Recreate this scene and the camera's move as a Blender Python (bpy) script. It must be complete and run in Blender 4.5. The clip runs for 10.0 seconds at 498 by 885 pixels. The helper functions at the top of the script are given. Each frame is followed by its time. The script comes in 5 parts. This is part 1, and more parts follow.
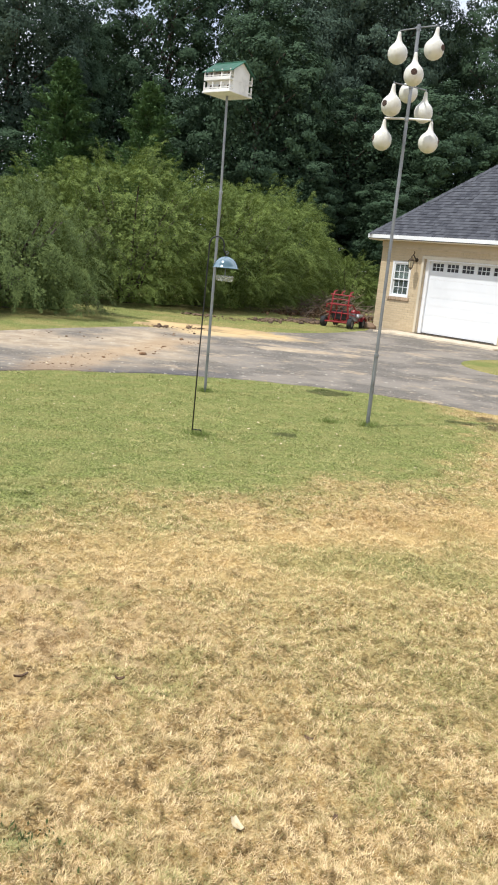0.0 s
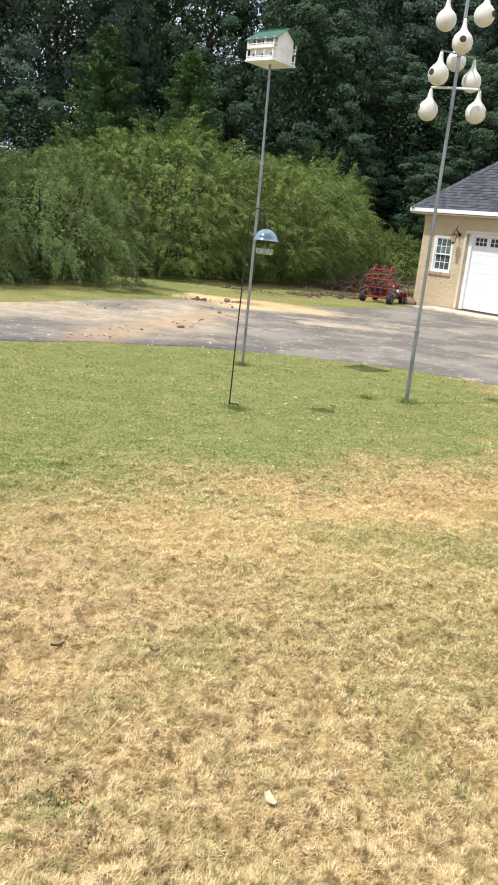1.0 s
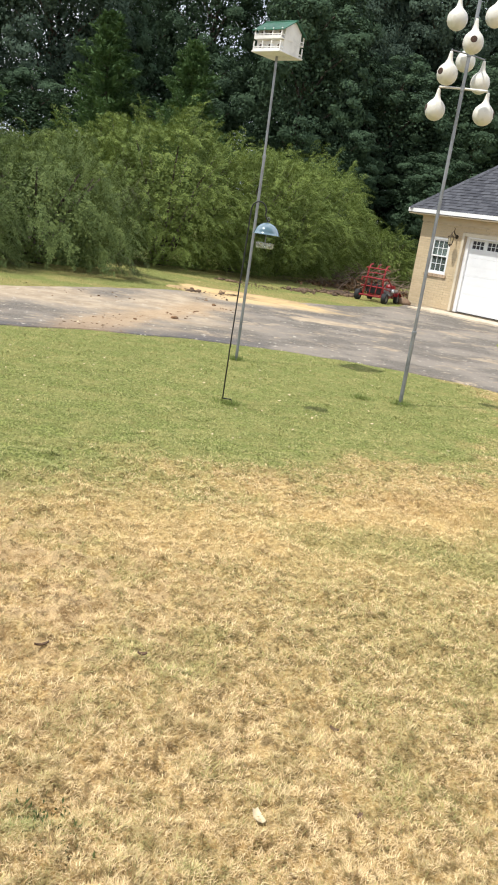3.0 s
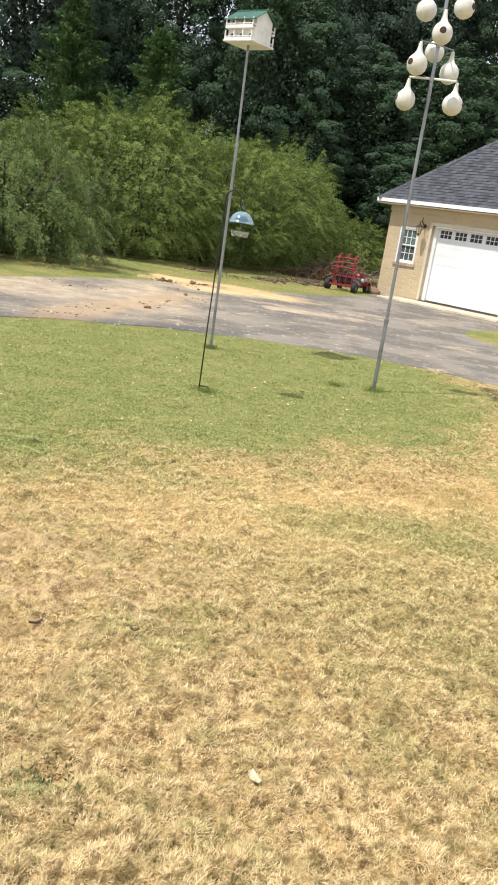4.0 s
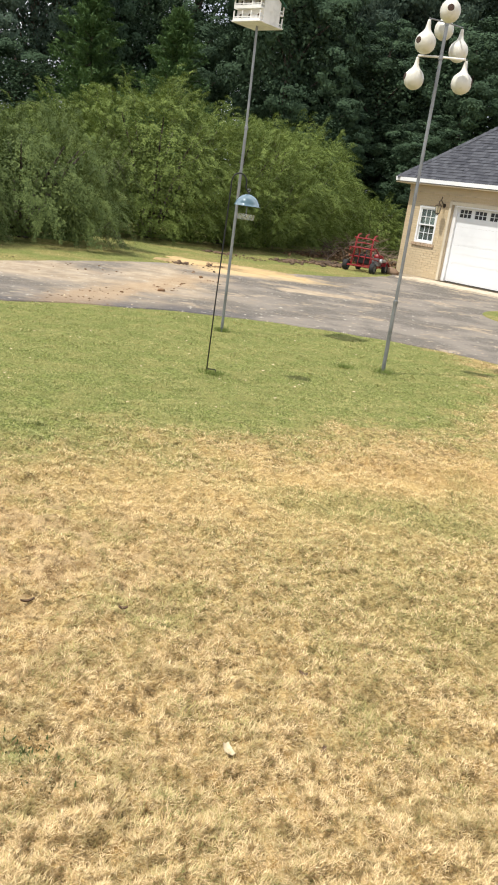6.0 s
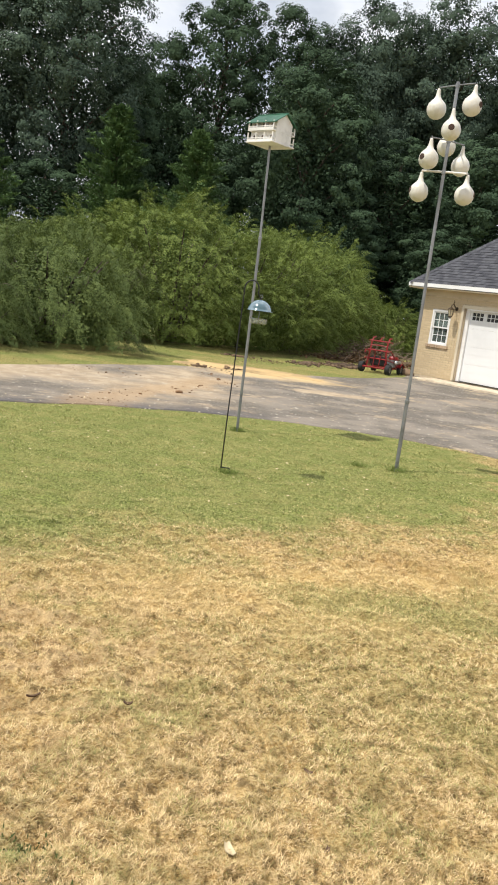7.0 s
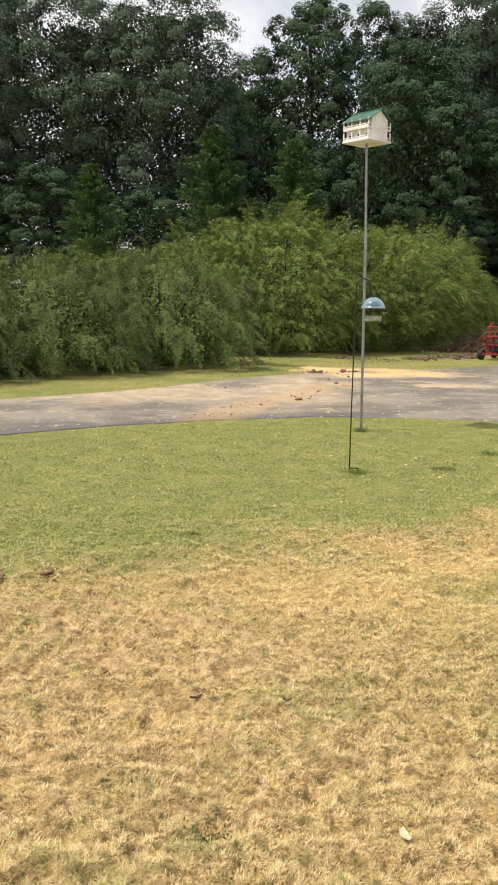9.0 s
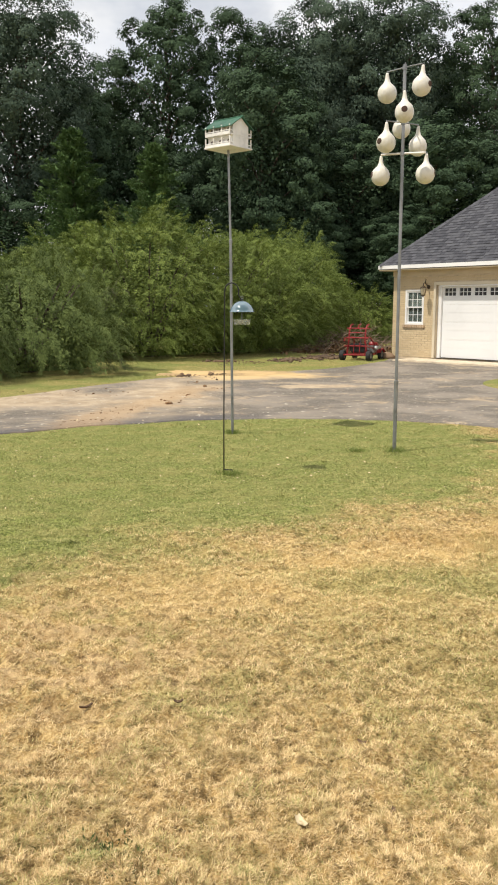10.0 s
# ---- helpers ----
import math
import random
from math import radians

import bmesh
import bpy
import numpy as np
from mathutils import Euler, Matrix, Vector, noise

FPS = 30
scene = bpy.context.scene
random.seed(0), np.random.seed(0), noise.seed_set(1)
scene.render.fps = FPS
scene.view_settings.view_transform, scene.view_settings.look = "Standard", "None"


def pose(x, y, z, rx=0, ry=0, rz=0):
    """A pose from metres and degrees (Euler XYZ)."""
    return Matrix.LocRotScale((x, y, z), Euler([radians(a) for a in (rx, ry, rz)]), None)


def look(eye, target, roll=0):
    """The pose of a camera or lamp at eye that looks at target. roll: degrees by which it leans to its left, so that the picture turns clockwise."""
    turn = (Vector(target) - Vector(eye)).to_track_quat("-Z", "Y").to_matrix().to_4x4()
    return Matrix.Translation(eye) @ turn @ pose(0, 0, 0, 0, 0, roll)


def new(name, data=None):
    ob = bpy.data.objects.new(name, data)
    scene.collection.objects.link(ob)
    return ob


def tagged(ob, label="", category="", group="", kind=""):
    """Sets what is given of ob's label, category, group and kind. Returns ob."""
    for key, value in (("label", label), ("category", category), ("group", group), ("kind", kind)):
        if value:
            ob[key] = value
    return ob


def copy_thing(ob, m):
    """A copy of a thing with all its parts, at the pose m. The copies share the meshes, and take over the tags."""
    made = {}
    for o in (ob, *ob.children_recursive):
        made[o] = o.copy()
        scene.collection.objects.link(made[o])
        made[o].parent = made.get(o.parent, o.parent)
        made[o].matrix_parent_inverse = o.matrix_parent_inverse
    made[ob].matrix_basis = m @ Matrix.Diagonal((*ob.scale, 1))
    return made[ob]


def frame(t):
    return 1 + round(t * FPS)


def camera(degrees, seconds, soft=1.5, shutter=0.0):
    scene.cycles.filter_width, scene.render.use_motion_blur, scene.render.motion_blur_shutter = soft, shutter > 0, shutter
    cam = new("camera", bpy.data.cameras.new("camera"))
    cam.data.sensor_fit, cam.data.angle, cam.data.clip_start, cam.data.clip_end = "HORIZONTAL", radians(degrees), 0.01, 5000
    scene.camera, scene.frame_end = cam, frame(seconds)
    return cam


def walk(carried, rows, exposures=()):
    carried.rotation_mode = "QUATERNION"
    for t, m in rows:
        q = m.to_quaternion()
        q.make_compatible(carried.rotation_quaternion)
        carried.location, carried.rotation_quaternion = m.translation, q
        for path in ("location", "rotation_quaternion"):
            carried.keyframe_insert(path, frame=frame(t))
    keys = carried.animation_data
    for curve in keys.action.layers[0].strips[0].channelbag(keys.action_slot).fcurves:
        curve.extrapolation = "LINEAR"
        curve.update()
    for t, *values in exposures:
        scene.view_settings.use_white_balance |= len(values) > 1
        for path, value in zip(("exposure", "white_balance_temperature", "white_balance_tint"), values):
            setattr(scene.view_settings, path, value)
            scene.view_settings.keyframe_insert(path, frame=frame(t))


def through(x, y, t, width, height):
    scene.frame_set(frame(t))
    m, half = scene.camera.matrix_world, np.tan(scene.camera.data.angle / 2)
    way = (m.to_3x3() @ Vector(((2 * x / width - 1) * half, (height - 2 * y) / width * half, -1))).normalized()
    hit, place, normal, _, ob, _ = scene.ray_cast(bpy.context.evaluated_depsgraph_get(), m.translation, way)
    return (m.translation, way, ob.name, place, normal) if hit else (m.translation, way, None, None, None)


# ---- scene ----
cam = camera(33.5, 10.0, soft=1.9)
PATH = [
    (0, (0.0, 0.219, 1.543), (0.077, 2.173, 1.123), 5.8),
    (0.3, (-0.007, 0.206, 1.543), (0.035, 2.16, 1.122), 5.6),
    (0.5, (-0.008, 0.238, 1.537), (0.033, 2.176, 1.045), 6.4),
    (1, (-0.011, 0.247, 1.536), (-0.013, 2.186, 1.048), 6.3),
    (1.5, (-0.014, 0.267, 1.53), (0.015, 2.2, 1.019), 7.2),
    (2, (-0.016, 0.278, 1.528), (0.031, 2.215, 1.034), 7.3),
    (2.5, (-0.027, 0.278, 1.531), (0.006, 2.216, 1.04), 7.8),
    (2.7, (-0.042, 0.361, 1.536), (-0.014, 2.221, 1.05), 9.1),
    (3.8, (-0.094, 0.253, 1.514), (-0.041, 2.195, 1.042), 7.5),
    (4, (-0.114, 0.247, 1.51), (-0.008, 2.178, 1.0), 8.8),
    (4.2, (-0.121, 0.249, 1.502), (-0.037, 2.184, 1.004), 8.9),
    (4.5, (-0.126, 0.251, 1.527), (-0.048, 2.181, 1.008), 9.3),
    (5, (-0.113, 0.245, 1.517), (-0.047, 2.163, 0.953), 8.4),
    (5.2, (-0.109, 0.249, 1.519), (-0.018, 2.148, 0.9), 9.3),
    (6.3, (0.076, 0.155, 1.554), (0.105, 2.101, 1.094), 7.4),
    (6.5, (0.092, 0.128, 1.549), (0.163, 2.093, 1.179), 5.2),
    (6.8, (0.087, 0.098, 1.575), (0.099, 2.059, 1.186), 6.8),
    (7, (0.083, 0.112, 1.554), (0.059, 2.084, 1.222), 7.5),
    (7.2, (0.066, 0.085, 1.562), (0.034, 2.07, 1.32), 6.1),
    (7.3, (0.044, 0.073, 1.549), (0.058, 2.065, 1.372), 8.9),
    (7.4, (0.040, 0.062, 1.555), (0.064, 2.049, 1.326), 9.7),
    (7.5, (0.017, 0.075, 1.573), (0.005, 2.043, 1.215), 11.2),
    (7.7, (0.020, 0.070, 1.568), (-0.1, 2.031, 1.191), 10.0),
    (8, (0.012, 0.07, 1.553), (-0.235, 2.022, 1.199), 8.2),
    (8.2, (0.022, 0.06, 1.552), (-0.239, 2.0, 1.139), 7.5),
    (8.5, (0.058, 0.062, 1.525), (-0.284, 1.998, 1.158), 2.3),
    (8.7, (0.055, 0.045, 1.525), (-0.29, 1.984, 1.177), 0.6),
    (9, (0.045, 0.045, 1.522), (-0.27, 1.991, 1.19), 0.6),
    (9.2, (0.036, 0.035, 1.523), (-0.171, 1.999, 1.203), 1.6),
    (9.5, (0.009, 0.026, 1.531), (-0.075, 1.998, 1.205), 0.7),
    (10, (-0.004, 0.0, 1.529), (-0.003, 1.973, 1.207), 0.1),
]
EXPOSURES = [(0.0, 0.09, 5950, 10), (1.0, 0.19, 5950, 10), (2.5, 0.14, 6100, 10), (4.0, 0.20, 6200, 10), (4.5, 0.14, 6250, 10), (6.5, 0.10, 6350, 10), (7.0, 0.03, 6450, 10),
             (7.3, -0.06, 6550, 10), (7.5, -0.31, 6900, 10), (8.0, -0.05, 6800, 10), (8.5, 0.07, 6750, 10), (10.0, -0.02, 6750, 10)]
walk(cam, [(t, look(eye, target, roll)) for t, eye, target, roll in PATH], exposures=EXPOSURES)

# ---------------------------------------------------------------- world and sun
SUN_WAY = Vector((0.47, 0.26, -1.0)).normalized()
SUN_EL = math.asin(-SUN_WAY.z)
SUN_ROT = math.atan2(-SUN_WAY.x, -SUN_WAY.y) % (2 * math.pi)

world = bpy.data.worlds.new("sky")
scene.world = world
world.use_nodes = True
wt = world.node_tree
for n in list(wt.nodes):
    wt.nodes.remove(n)
w_out = wt.nodes.new("ShaderNodeOutputWorld")
w_bg = wt.nodes.new("ShaderNodeBackground")
w_sky = wt.nodes.new("ShaderNodeTexSky")
w_sky.sky_type = "NISHITA"
w_sky.sun_disc = False
w_sky.sun_elevation = SUN_EL
w_sky.sun_rotation = SUN_ROT
w_sky.dust_density = 2.0
w_co = wt.nodes.new("ShaderNodeTexCoord")
w_map = wt.nodes.new("ShaderNodeMapping")
w_map.inputs["Scale"].default_value = (1.0, 1.0, 1.7)
w_map.inputs["Location"].default_value = (0.35, 0.1, 0.2)
w_noise = wt.nodes.new("ShaderNodeTexNoise")
w_noise.inputs["Scale"].default_value = 2.6
w_noise.inputs["Detail"].default_value = 6
w_noise.inputs["Roughness"].default_value = 0.55
w_ramp = wt.nodes.new("ShaderNodeMapRange")
w_ramp.interpolation_type = "SMOOTHSTEP"
w_ramp.inputs["From Min"].default_value = 0.36
w_ramp.inputs["From Max"].default_value = 0.52
w_ramp.inputs["To Min"].default_value = 0.55
w_mix = wt.nodes.new("ShaderNodeMix")
w_mix.data_type = "RGBA"
w_shade = wt.nodes.new("ShaderNodeMix")
w_shade.data_type = "RGBA"
w_shade.inputs["A"].default_value = (7.1, 7.6, 8.6, 1)
w_shade.inputs["B"].default_value = (9.2, 9.4, 9.7, 1)
w_deep = wt.nodes.new("ShaderNodeTexNoise")
w_deep.inputs["Scale"].default_value = 4.5
w_deep.inputs["Detail"].default_value = 5
w_deep_r = wt.nodes.new("ShaderNodeMapRange")
w_deep_r.inputs["From Min"].default_value = 0.35
w_deep_r.inputs["From Max"].default_value = 0.6
wt.links.new(w_map.outputs["Vector"], w_deep.inputs["Vector"])
wt.links.new(w_deep.outputs["Fac"], w_deep_r.inputs["Value"])
wt.links.new(w_deep_r.outputs["Result"], w_shade.inputs["Factor"])
wt.links.new(w_shade.outputs["Result"], w_mix.inputs["B"])
wt.links.new(w_co.outputs["Generated"], w_map.inputs["Vector"])
wt.links.new(w_map.outputs["Vector"], w_noise.inputs["Vector"])
wt.links.new(w_noise.outputs["Fac"], w_ramp.inputs["Value"])
wt.links.new(w_ramp.outputs["Result"], w_mix.inputs["Factor"])
wt.links.new(w_sky.outputs["Color"], w_mix.inputs["A"])
wt.links.new(w_mix.outputs["Result"], w_bg.inputs["Color"])
wt.links.new(w_bg.outputs["Background"], w_out.inputs["Surface"])
w_bg.inputs["Strength"].default_value = 0.11

sun_data = bpy.data.lights.new("sun", "SUN")
sun_data.energy = 4.2
sun_data.angle = radians(0.9)
sun_data.color = (1.0, 0.94, 0.84)
sun = new("sun", sun_data)
sun.matrix_world = Matrix.Translation((0, 0, 30)) @ SUN_WAY.to_track_quat("-Z", "Y").to_matrix().to_4x4()


# ---------------------------------------------------------------- node helpers
class Nodes:
    """Short hand for one material's node tree."""

    def __init__(self, name, rough=0.7, metal=0.0, spec=0.5):
        self.mat = bpy.data.materials.new(name)
        self.mat.use_nodes = True
        self.t = self.mat.node_tree
        self.b = self.t.nodes["Principled BSDF"]
        self.b.inputs["Roughness"].default_value = rough
        self.b.inputs["Metallic"].default_value = metal
        self.b.inputs["Specular IOR Level"].default_value = spec

    def put(self, socket, value):
        if isinstance(value, bpy.types.NodeSocket):
            self.t.links.new(value, socket)
        elif isinstance(value, (tuple, list)) and len(value) == 3 and socket.type == "RGBA":
            socket.default_value = (*value, 1)
        else:
            socket.default_value = value

    def geo(self, out="Position"):
        return self.t.nodes.new("ShaderNodeNewGeometry").outputs[out]

    def obj(self):
        return self.t.nodes.new("ShaderNodeTexCoord").outputs["Object"]

    def rand(self):
        return self.t.nodes.new("ShaderNodeObjectInfo").outputs["Random"]

    def island(self):
        return self.geo("Random Per Island")

    def math(self, op, a, b=0.0, c=0.0):
        n = self.t.nodes.new("ShaderNodeMath")
        n.operation = op
        for s, v in zip(n.inputs, (a, b, c)):
            self.put(s, v)
        return n.outputs[0]

    def scaled(self, vec, s, loc=(0, 0, 0), rot=(0, 0, 0)):
        n = self.t.nodes.new("ShaderNodeMapping")
        self.put(n.inputs["Vector"], vec)
        n.inputs["Scale"].default_value = s
        n.inputs["Location"].default_value = loc
        n.inputs["Rotation"].default_value = rot
        return n.outputs[0]

    def noise(self, vec, scale, detail=3.0, rough=0.55, dist=0.0):
        n = self.t.nodes.new("ShaderNodeTexNoise")
        self.put(n.inputs["Vector"], vec)
        n.inputs["Scale"].default_value = scale
        n.inputs["Detail"].default_value = detail
        n.inputs["Roughness"].default_value = rough
        n.inputs["Distortion"].default_value = dist
        # the raw field stays near one half: stretch it to use the whole range
        w = self.t.nodes.new("ShaderNodeMath")
        w.operation, w.use_clamp = "MULTIPLY_ADD", True
        self.put(w.inputs[0], n.outputs["Fac"])
        w.inputs[1].default_value, w.inputs[2].default_value = 2.3, -0.65
        return w.outputs[0]

    def voronoi(self, vec, scale, out="Distance"):
        n = self.t.nodes.new("ShaderNodeTexVoronoi")
        self.put(n.inputs["Vector"], vec)
        n.inputs["Scale"].default_value = scale
        return n.outputs[out]

    def ramp(self, v, lo, hi, a=0.0, b=1.0):
        n = self.t.nodes.new("ShaderNodeMapRange")
        n.interpolation_type = "SMOOTHSTEP"
        self.put(n.inputs["Value"], v)
        for key, val in (("From Min", lo), ("From Max", hi), ("To Min", a), ("To Max", b)):
            n.inputs[key].default_value = val
        return n.outputs["Result"]

    def mix(self, f, a, b, mode="MIX"):
        n = self.t.nodes.new("ShaderNodeMix")
        n.data_type = "RGBA"
        n.blend_type = mode
        self.put(n.inputs["Factor"], f)
        self.put(n.inputs["A"], a)
        self.put(n.inputs["B"], b)
        return n.outputs["Result"]

    def dist(self, vec, centre, squash=(1, 1, 0)):
        """Distance of vec from a centre on the plan, each axis weighed."""
        m = self.scaled(vec, squash, tuple(-c * s for c, s in zip((*centre, 0), squash)))
        n = self.t.nodes.new("ShaderNodeVectorMath")
        n.operation = "LENGTH"
        self.put(n.inputs[0], m)
        return n.outputs["Value"]

    def colour(self, v):
        self.put(self.b.inputs["Base Color"], v)
        return self

    def rough(self, v):
        self.put(self.b.inputs["Roughness"], v)
        return self

    def bump(self, h, strength=0.4, distance=0.01):
        n = self.t.nodes.new("ShaderNodeBump")
        self.put(n.inputs["Height"], h)
        n.inputs["Strength"].default_value = strength
        n.inputs["Distance"].default_value = distance
        self.t.links.new(n.outputs["Normal"], self.b.inputs["Normal"])
        return self


def plain(name, col, rough=0.6, metal=0.0, var=0.18, scale=18.0, bump=0.15, spec=0.5):
    """A surface of one colour with fine grain and larger stains."""
    k = Nodes(name, rough, metal, spec)
    p = k.obj()
    n1 = k.noise(p, scale, 4)
    n2 = k.noise(p, scale * 0.12, 3)
    dark = tuple(c * (1 - var * 1.6) for c in col)
    lite = tuple(min(1, c * (1 + var * 0.7)) for c in col)
    c1 = k.mix(k.ramp(n2, 0.2, 0.8), dark, lite)
    k.colour(k.mix(k.ramp(n1, 0.3, 0.7, 0, 0.6), c1, col))
    k.rough(k.ramp(n1, 0.2, 0.8, max(0.02, rough - 0.08), min(1, rough + 0.08)))
    if bump:
        k.bump(n1, bump, 0.004)
    return k.mat


def lawn_colours(k):
    """Straw, green and bare-soil shares of the lawn at a place on the plan."""
    p = k.geo()
    wob = k.math("MULTIPLY_ADD", k.noise(p, 0.9, 4), 0.8, -0.4)
    wob2 = k.math("MULTIPLY_ADD", k.noise(p, 4.0, 4), 0.7, -0.35)
    w = k.math("ADD", wob, wob2)
    d1 = k.math("ADD", k.dist(p, (-1.2, 9.6)), w)
    d2 = k.math("ADD", k.dist(p, (-6.6, 9.6)), w)
    green = k.math("MAXIMUM", k.ramp(d1, 3.65, 4.75, 1, 0), k.ramp(d2, 6.6, 8.4, 1, 0))
    d3 = k.math("ADD", k.dist(p, (1.15, 4.5), (0.68, 2.0, 0)), k.math("MULTIPLY", w, 0.5))
    green = k.math("MAXIMUM", green, k.ramp(d3, 0.15, 1.0, 0.72, 0))
    d4 = k.math("ADD", k.dist(p, (0.9, 3.55), (0.6, 0.8, 0)), k.math("MULTIPLY", w, 0.6))
    green = k.math("MAXIMUM", green, k.ramp(d4, 0.1, 1.0, 0.42, 0))
    d5 = k.math("ADD", k.dist(p, (-0.42, 2.12), (4.2, 5.0, 0)), k.math("MULTIPLY", w, 0.7))
    green = k.math("MAXIMUM", green, k.ramp(d5, 0.0, 0.5, 0.6, 0))
    sep = k.t.nodes.new("ShaderNodeSeparateXYZ")
    k.put(sep.inputs[0], p)
    far = k.ramp(sep.outputs["Y"], 11.8, 12.6)
    verge = k.ramp(k.noise(p, 0.55, 4), 0.3, 0.7, 0.7, 1.0)
    green = k.mix(far, green, verge)
    olive = k.ramp(k.noise(k.scaled(p, (1, 1, 1), (7, 3, 0)), 1.7, 5, 0.6), 0.42, 0.9, 0, 0.6)
    green = k.math("MAXIMUM", green, olive)
    soil = k.math("ADD", k.dist(p, (-1.5, 3.4), (0.55, 0.75, 0)), k.math("MULTIPLY", w, 0.9))
    soil = k.math("MULTIPLY", k.ramp(soil, 0.1, 1.25, 1, 0), k.ramp(k.noise(p, 6.0, 4), 0.35, 0.62))
    rust = k.ramp(k.math("ADD", k.dist(p, (1.6, 5.35), (0.9, 2.4, 0)), w), 0.1, 0.8, 0.55, 0)
    lush = k.math("MAXIMUM", k.math("MAXIMUM", k.ramp(d1, 4.2, 5.6, 1, 0), k.ramp(d2, 6.7, 8.3, 1, 0)), far)
    lush = k.math("MAXIMUM", lush, k.math("MAXIMUM", k.ramp(d3, 0.2, 1.0, 0.40, 0), k.ramp(d5, 0.1, 0.6, 0.9, 0)))
    gold = k.math("MULTIPLY", k.ramp(d1, 4.5, 5.1), k.ramp(d1, 5.3, 6.3, 1, 0))
    gold = k.math("MULTIPLY", gold, k.ramp(sep.outputs["X"], -1.6, 0.2, 0.35, 1.0))
    deep = k.ramp(d5, 0.05, 0.6, 0.3, 0)
    return p, green, soil, rust, lush, gold, deep


def mat_ground():
    k = Nodes("lawn_soil", 0.95, 0, 0.15)
    p, green, soil, rust, lush, gold, deep = lawn_colours(k)
    fine = k.noise(p, 55, 5, 0.65)
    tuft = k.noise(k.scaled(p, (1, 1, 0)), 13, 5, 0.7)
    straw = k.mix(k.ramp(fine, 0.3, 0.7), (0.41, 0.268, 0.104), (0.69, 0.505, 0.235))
    # gaps between tufts: dark thatch brown with their shade painted in
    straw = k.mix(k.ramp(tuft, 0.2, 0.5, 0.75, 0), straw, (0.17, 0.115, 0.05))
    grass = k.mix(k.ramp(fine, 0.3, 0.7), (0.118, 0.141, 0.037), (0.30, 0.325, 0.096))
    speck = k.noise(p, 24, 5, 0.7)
    # dark soil specks, which also carry the stubble's small shadows as colour
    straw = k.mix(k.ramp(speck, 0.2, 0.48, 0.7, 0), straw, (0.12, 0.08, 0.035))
    straw = k.mix(k.math("MULTIPLY", gold, 0.5), straw, (0.60, 0.43, 0.18))
    grass_dry = k.mix(k.ramp(fine, 0.3, 0.7), (0.17, 0.15, 0.05), (0.40, 0.35, 0.14))
    mid = k.noise(p, 3.2, 5, 0.65)
    grass = k.mix(k.ramp(mid, 0.35, 0.8, 0, 0.5), grass, (0.33, 0.30, 0.11))
    grass = k.mix(k.ramp(speck, 0.15, 0.5, 0.3, 0), grass, (0.06, 0.07, 0.02))
    grass = k.mix(lush, grass_dry, grass)
    c = k.mix(green, straw, grass)
    crust = k.mix(k.ramp(k.noise(p, 11, 5, 0.65), 0.3, 0.6), (0.29, 0.18, 0.08), (0.60, 0.43, 0.23))
    c = k.mix(k.math("MULTIPLY", soil, 0.8), c, crust)
    c = k.mix(k.math("MULTIPLY", rust, 0.5), c, (0.36, 0.2, 0.07))
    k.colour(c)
    k.bump(k.math("ADD", fine, k.math("MULTIPLY", tuft, 1.5)), 0.7, 0.02)
    return k.mat


def mat_blades():
    k = Nodes("grass_blades", 0.75, 0, 0.25)
    p, green, soil, rust, lush, gold, deep = lawn_colours(k)
    r = k.island()
    straw = k.mix(k.ramp(r, 0.0, 1.0), (0.51, 0.352, 0.152), (0.86, 0.66, 0.378))
    grass = k.mix(k.ramp(r, 0.0, 1.0), (0.152, 0.181, 0.050), (0.435, 0.438, 0.158))
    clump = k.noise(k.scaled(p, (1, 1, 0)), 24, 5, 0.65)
    # low clumps: brown thatch plus the tufts' shade, put into the straw colour
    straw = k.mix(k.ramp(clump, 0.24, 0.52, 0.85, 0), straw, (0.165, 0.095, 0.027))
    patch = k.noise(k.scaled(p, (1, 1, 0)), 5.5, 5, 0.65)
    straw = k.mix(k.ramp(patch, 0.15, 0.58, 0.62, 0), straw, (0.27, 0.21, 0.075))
    straw = k.mix(k.ramp(clump, 0.6, 0.95, 0, 0.4), straw, (0.84, 0.68, 0.36))
    straw = k.mix(k.math("MULTIPLY", gold, 0.5), straw, (0.79, 0.59, 0.28))
    grass = k.mix(lush, k.mix(k.ramp(r, 0.0, 1.0), (0.20, 0.18, 0.055), (0.50, 0.44, 0.17)), grass)
    mid = k.noise(p, 3.2, 5, 0.65)
    grass = k.mix(k.ramp(mid, 0.35, 0.8, 0, 0.5), grass, (0.42, 0.38, 0.14))
    wide = k.noise(k.scaled(p, (1, 1.6, 0), (3, 8, 0)), 0.9, 4, 0.6)
    grass = k.mix(k.ramp(wide, 0.35, 0.75, 0.1, 0.6), grass, (0.47, 0.43, 0.17))
    grass = k.mix(k.ramp(clump, 0.25, 0.5, 0.5, 0), grass, (0.08, 0.11, 0.03))
    jit = k.math("ADD", k.math("MULTIPLY", green, 0.88), k.math("MULTIPLY_ADD", k.math("FRACT", k.math("MULTIPLY", r, 7.31)), 1.0, -0.5))
    c = k.mix(k.ramp(jit, 0.2, 0.6), straw, grass)
    c = k.mix(k.math("MULTIPLY", soil, 0.32), c, (0.56, 0.37, 0.20))
    c = k.mix(k.math("MULTIPLY", rust, 0.5), c, (0.46, 0.27, 0.09))
    c = k.mix(deep, c, (0.125, 0.17, 0.045))
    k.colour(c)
    return k.mat


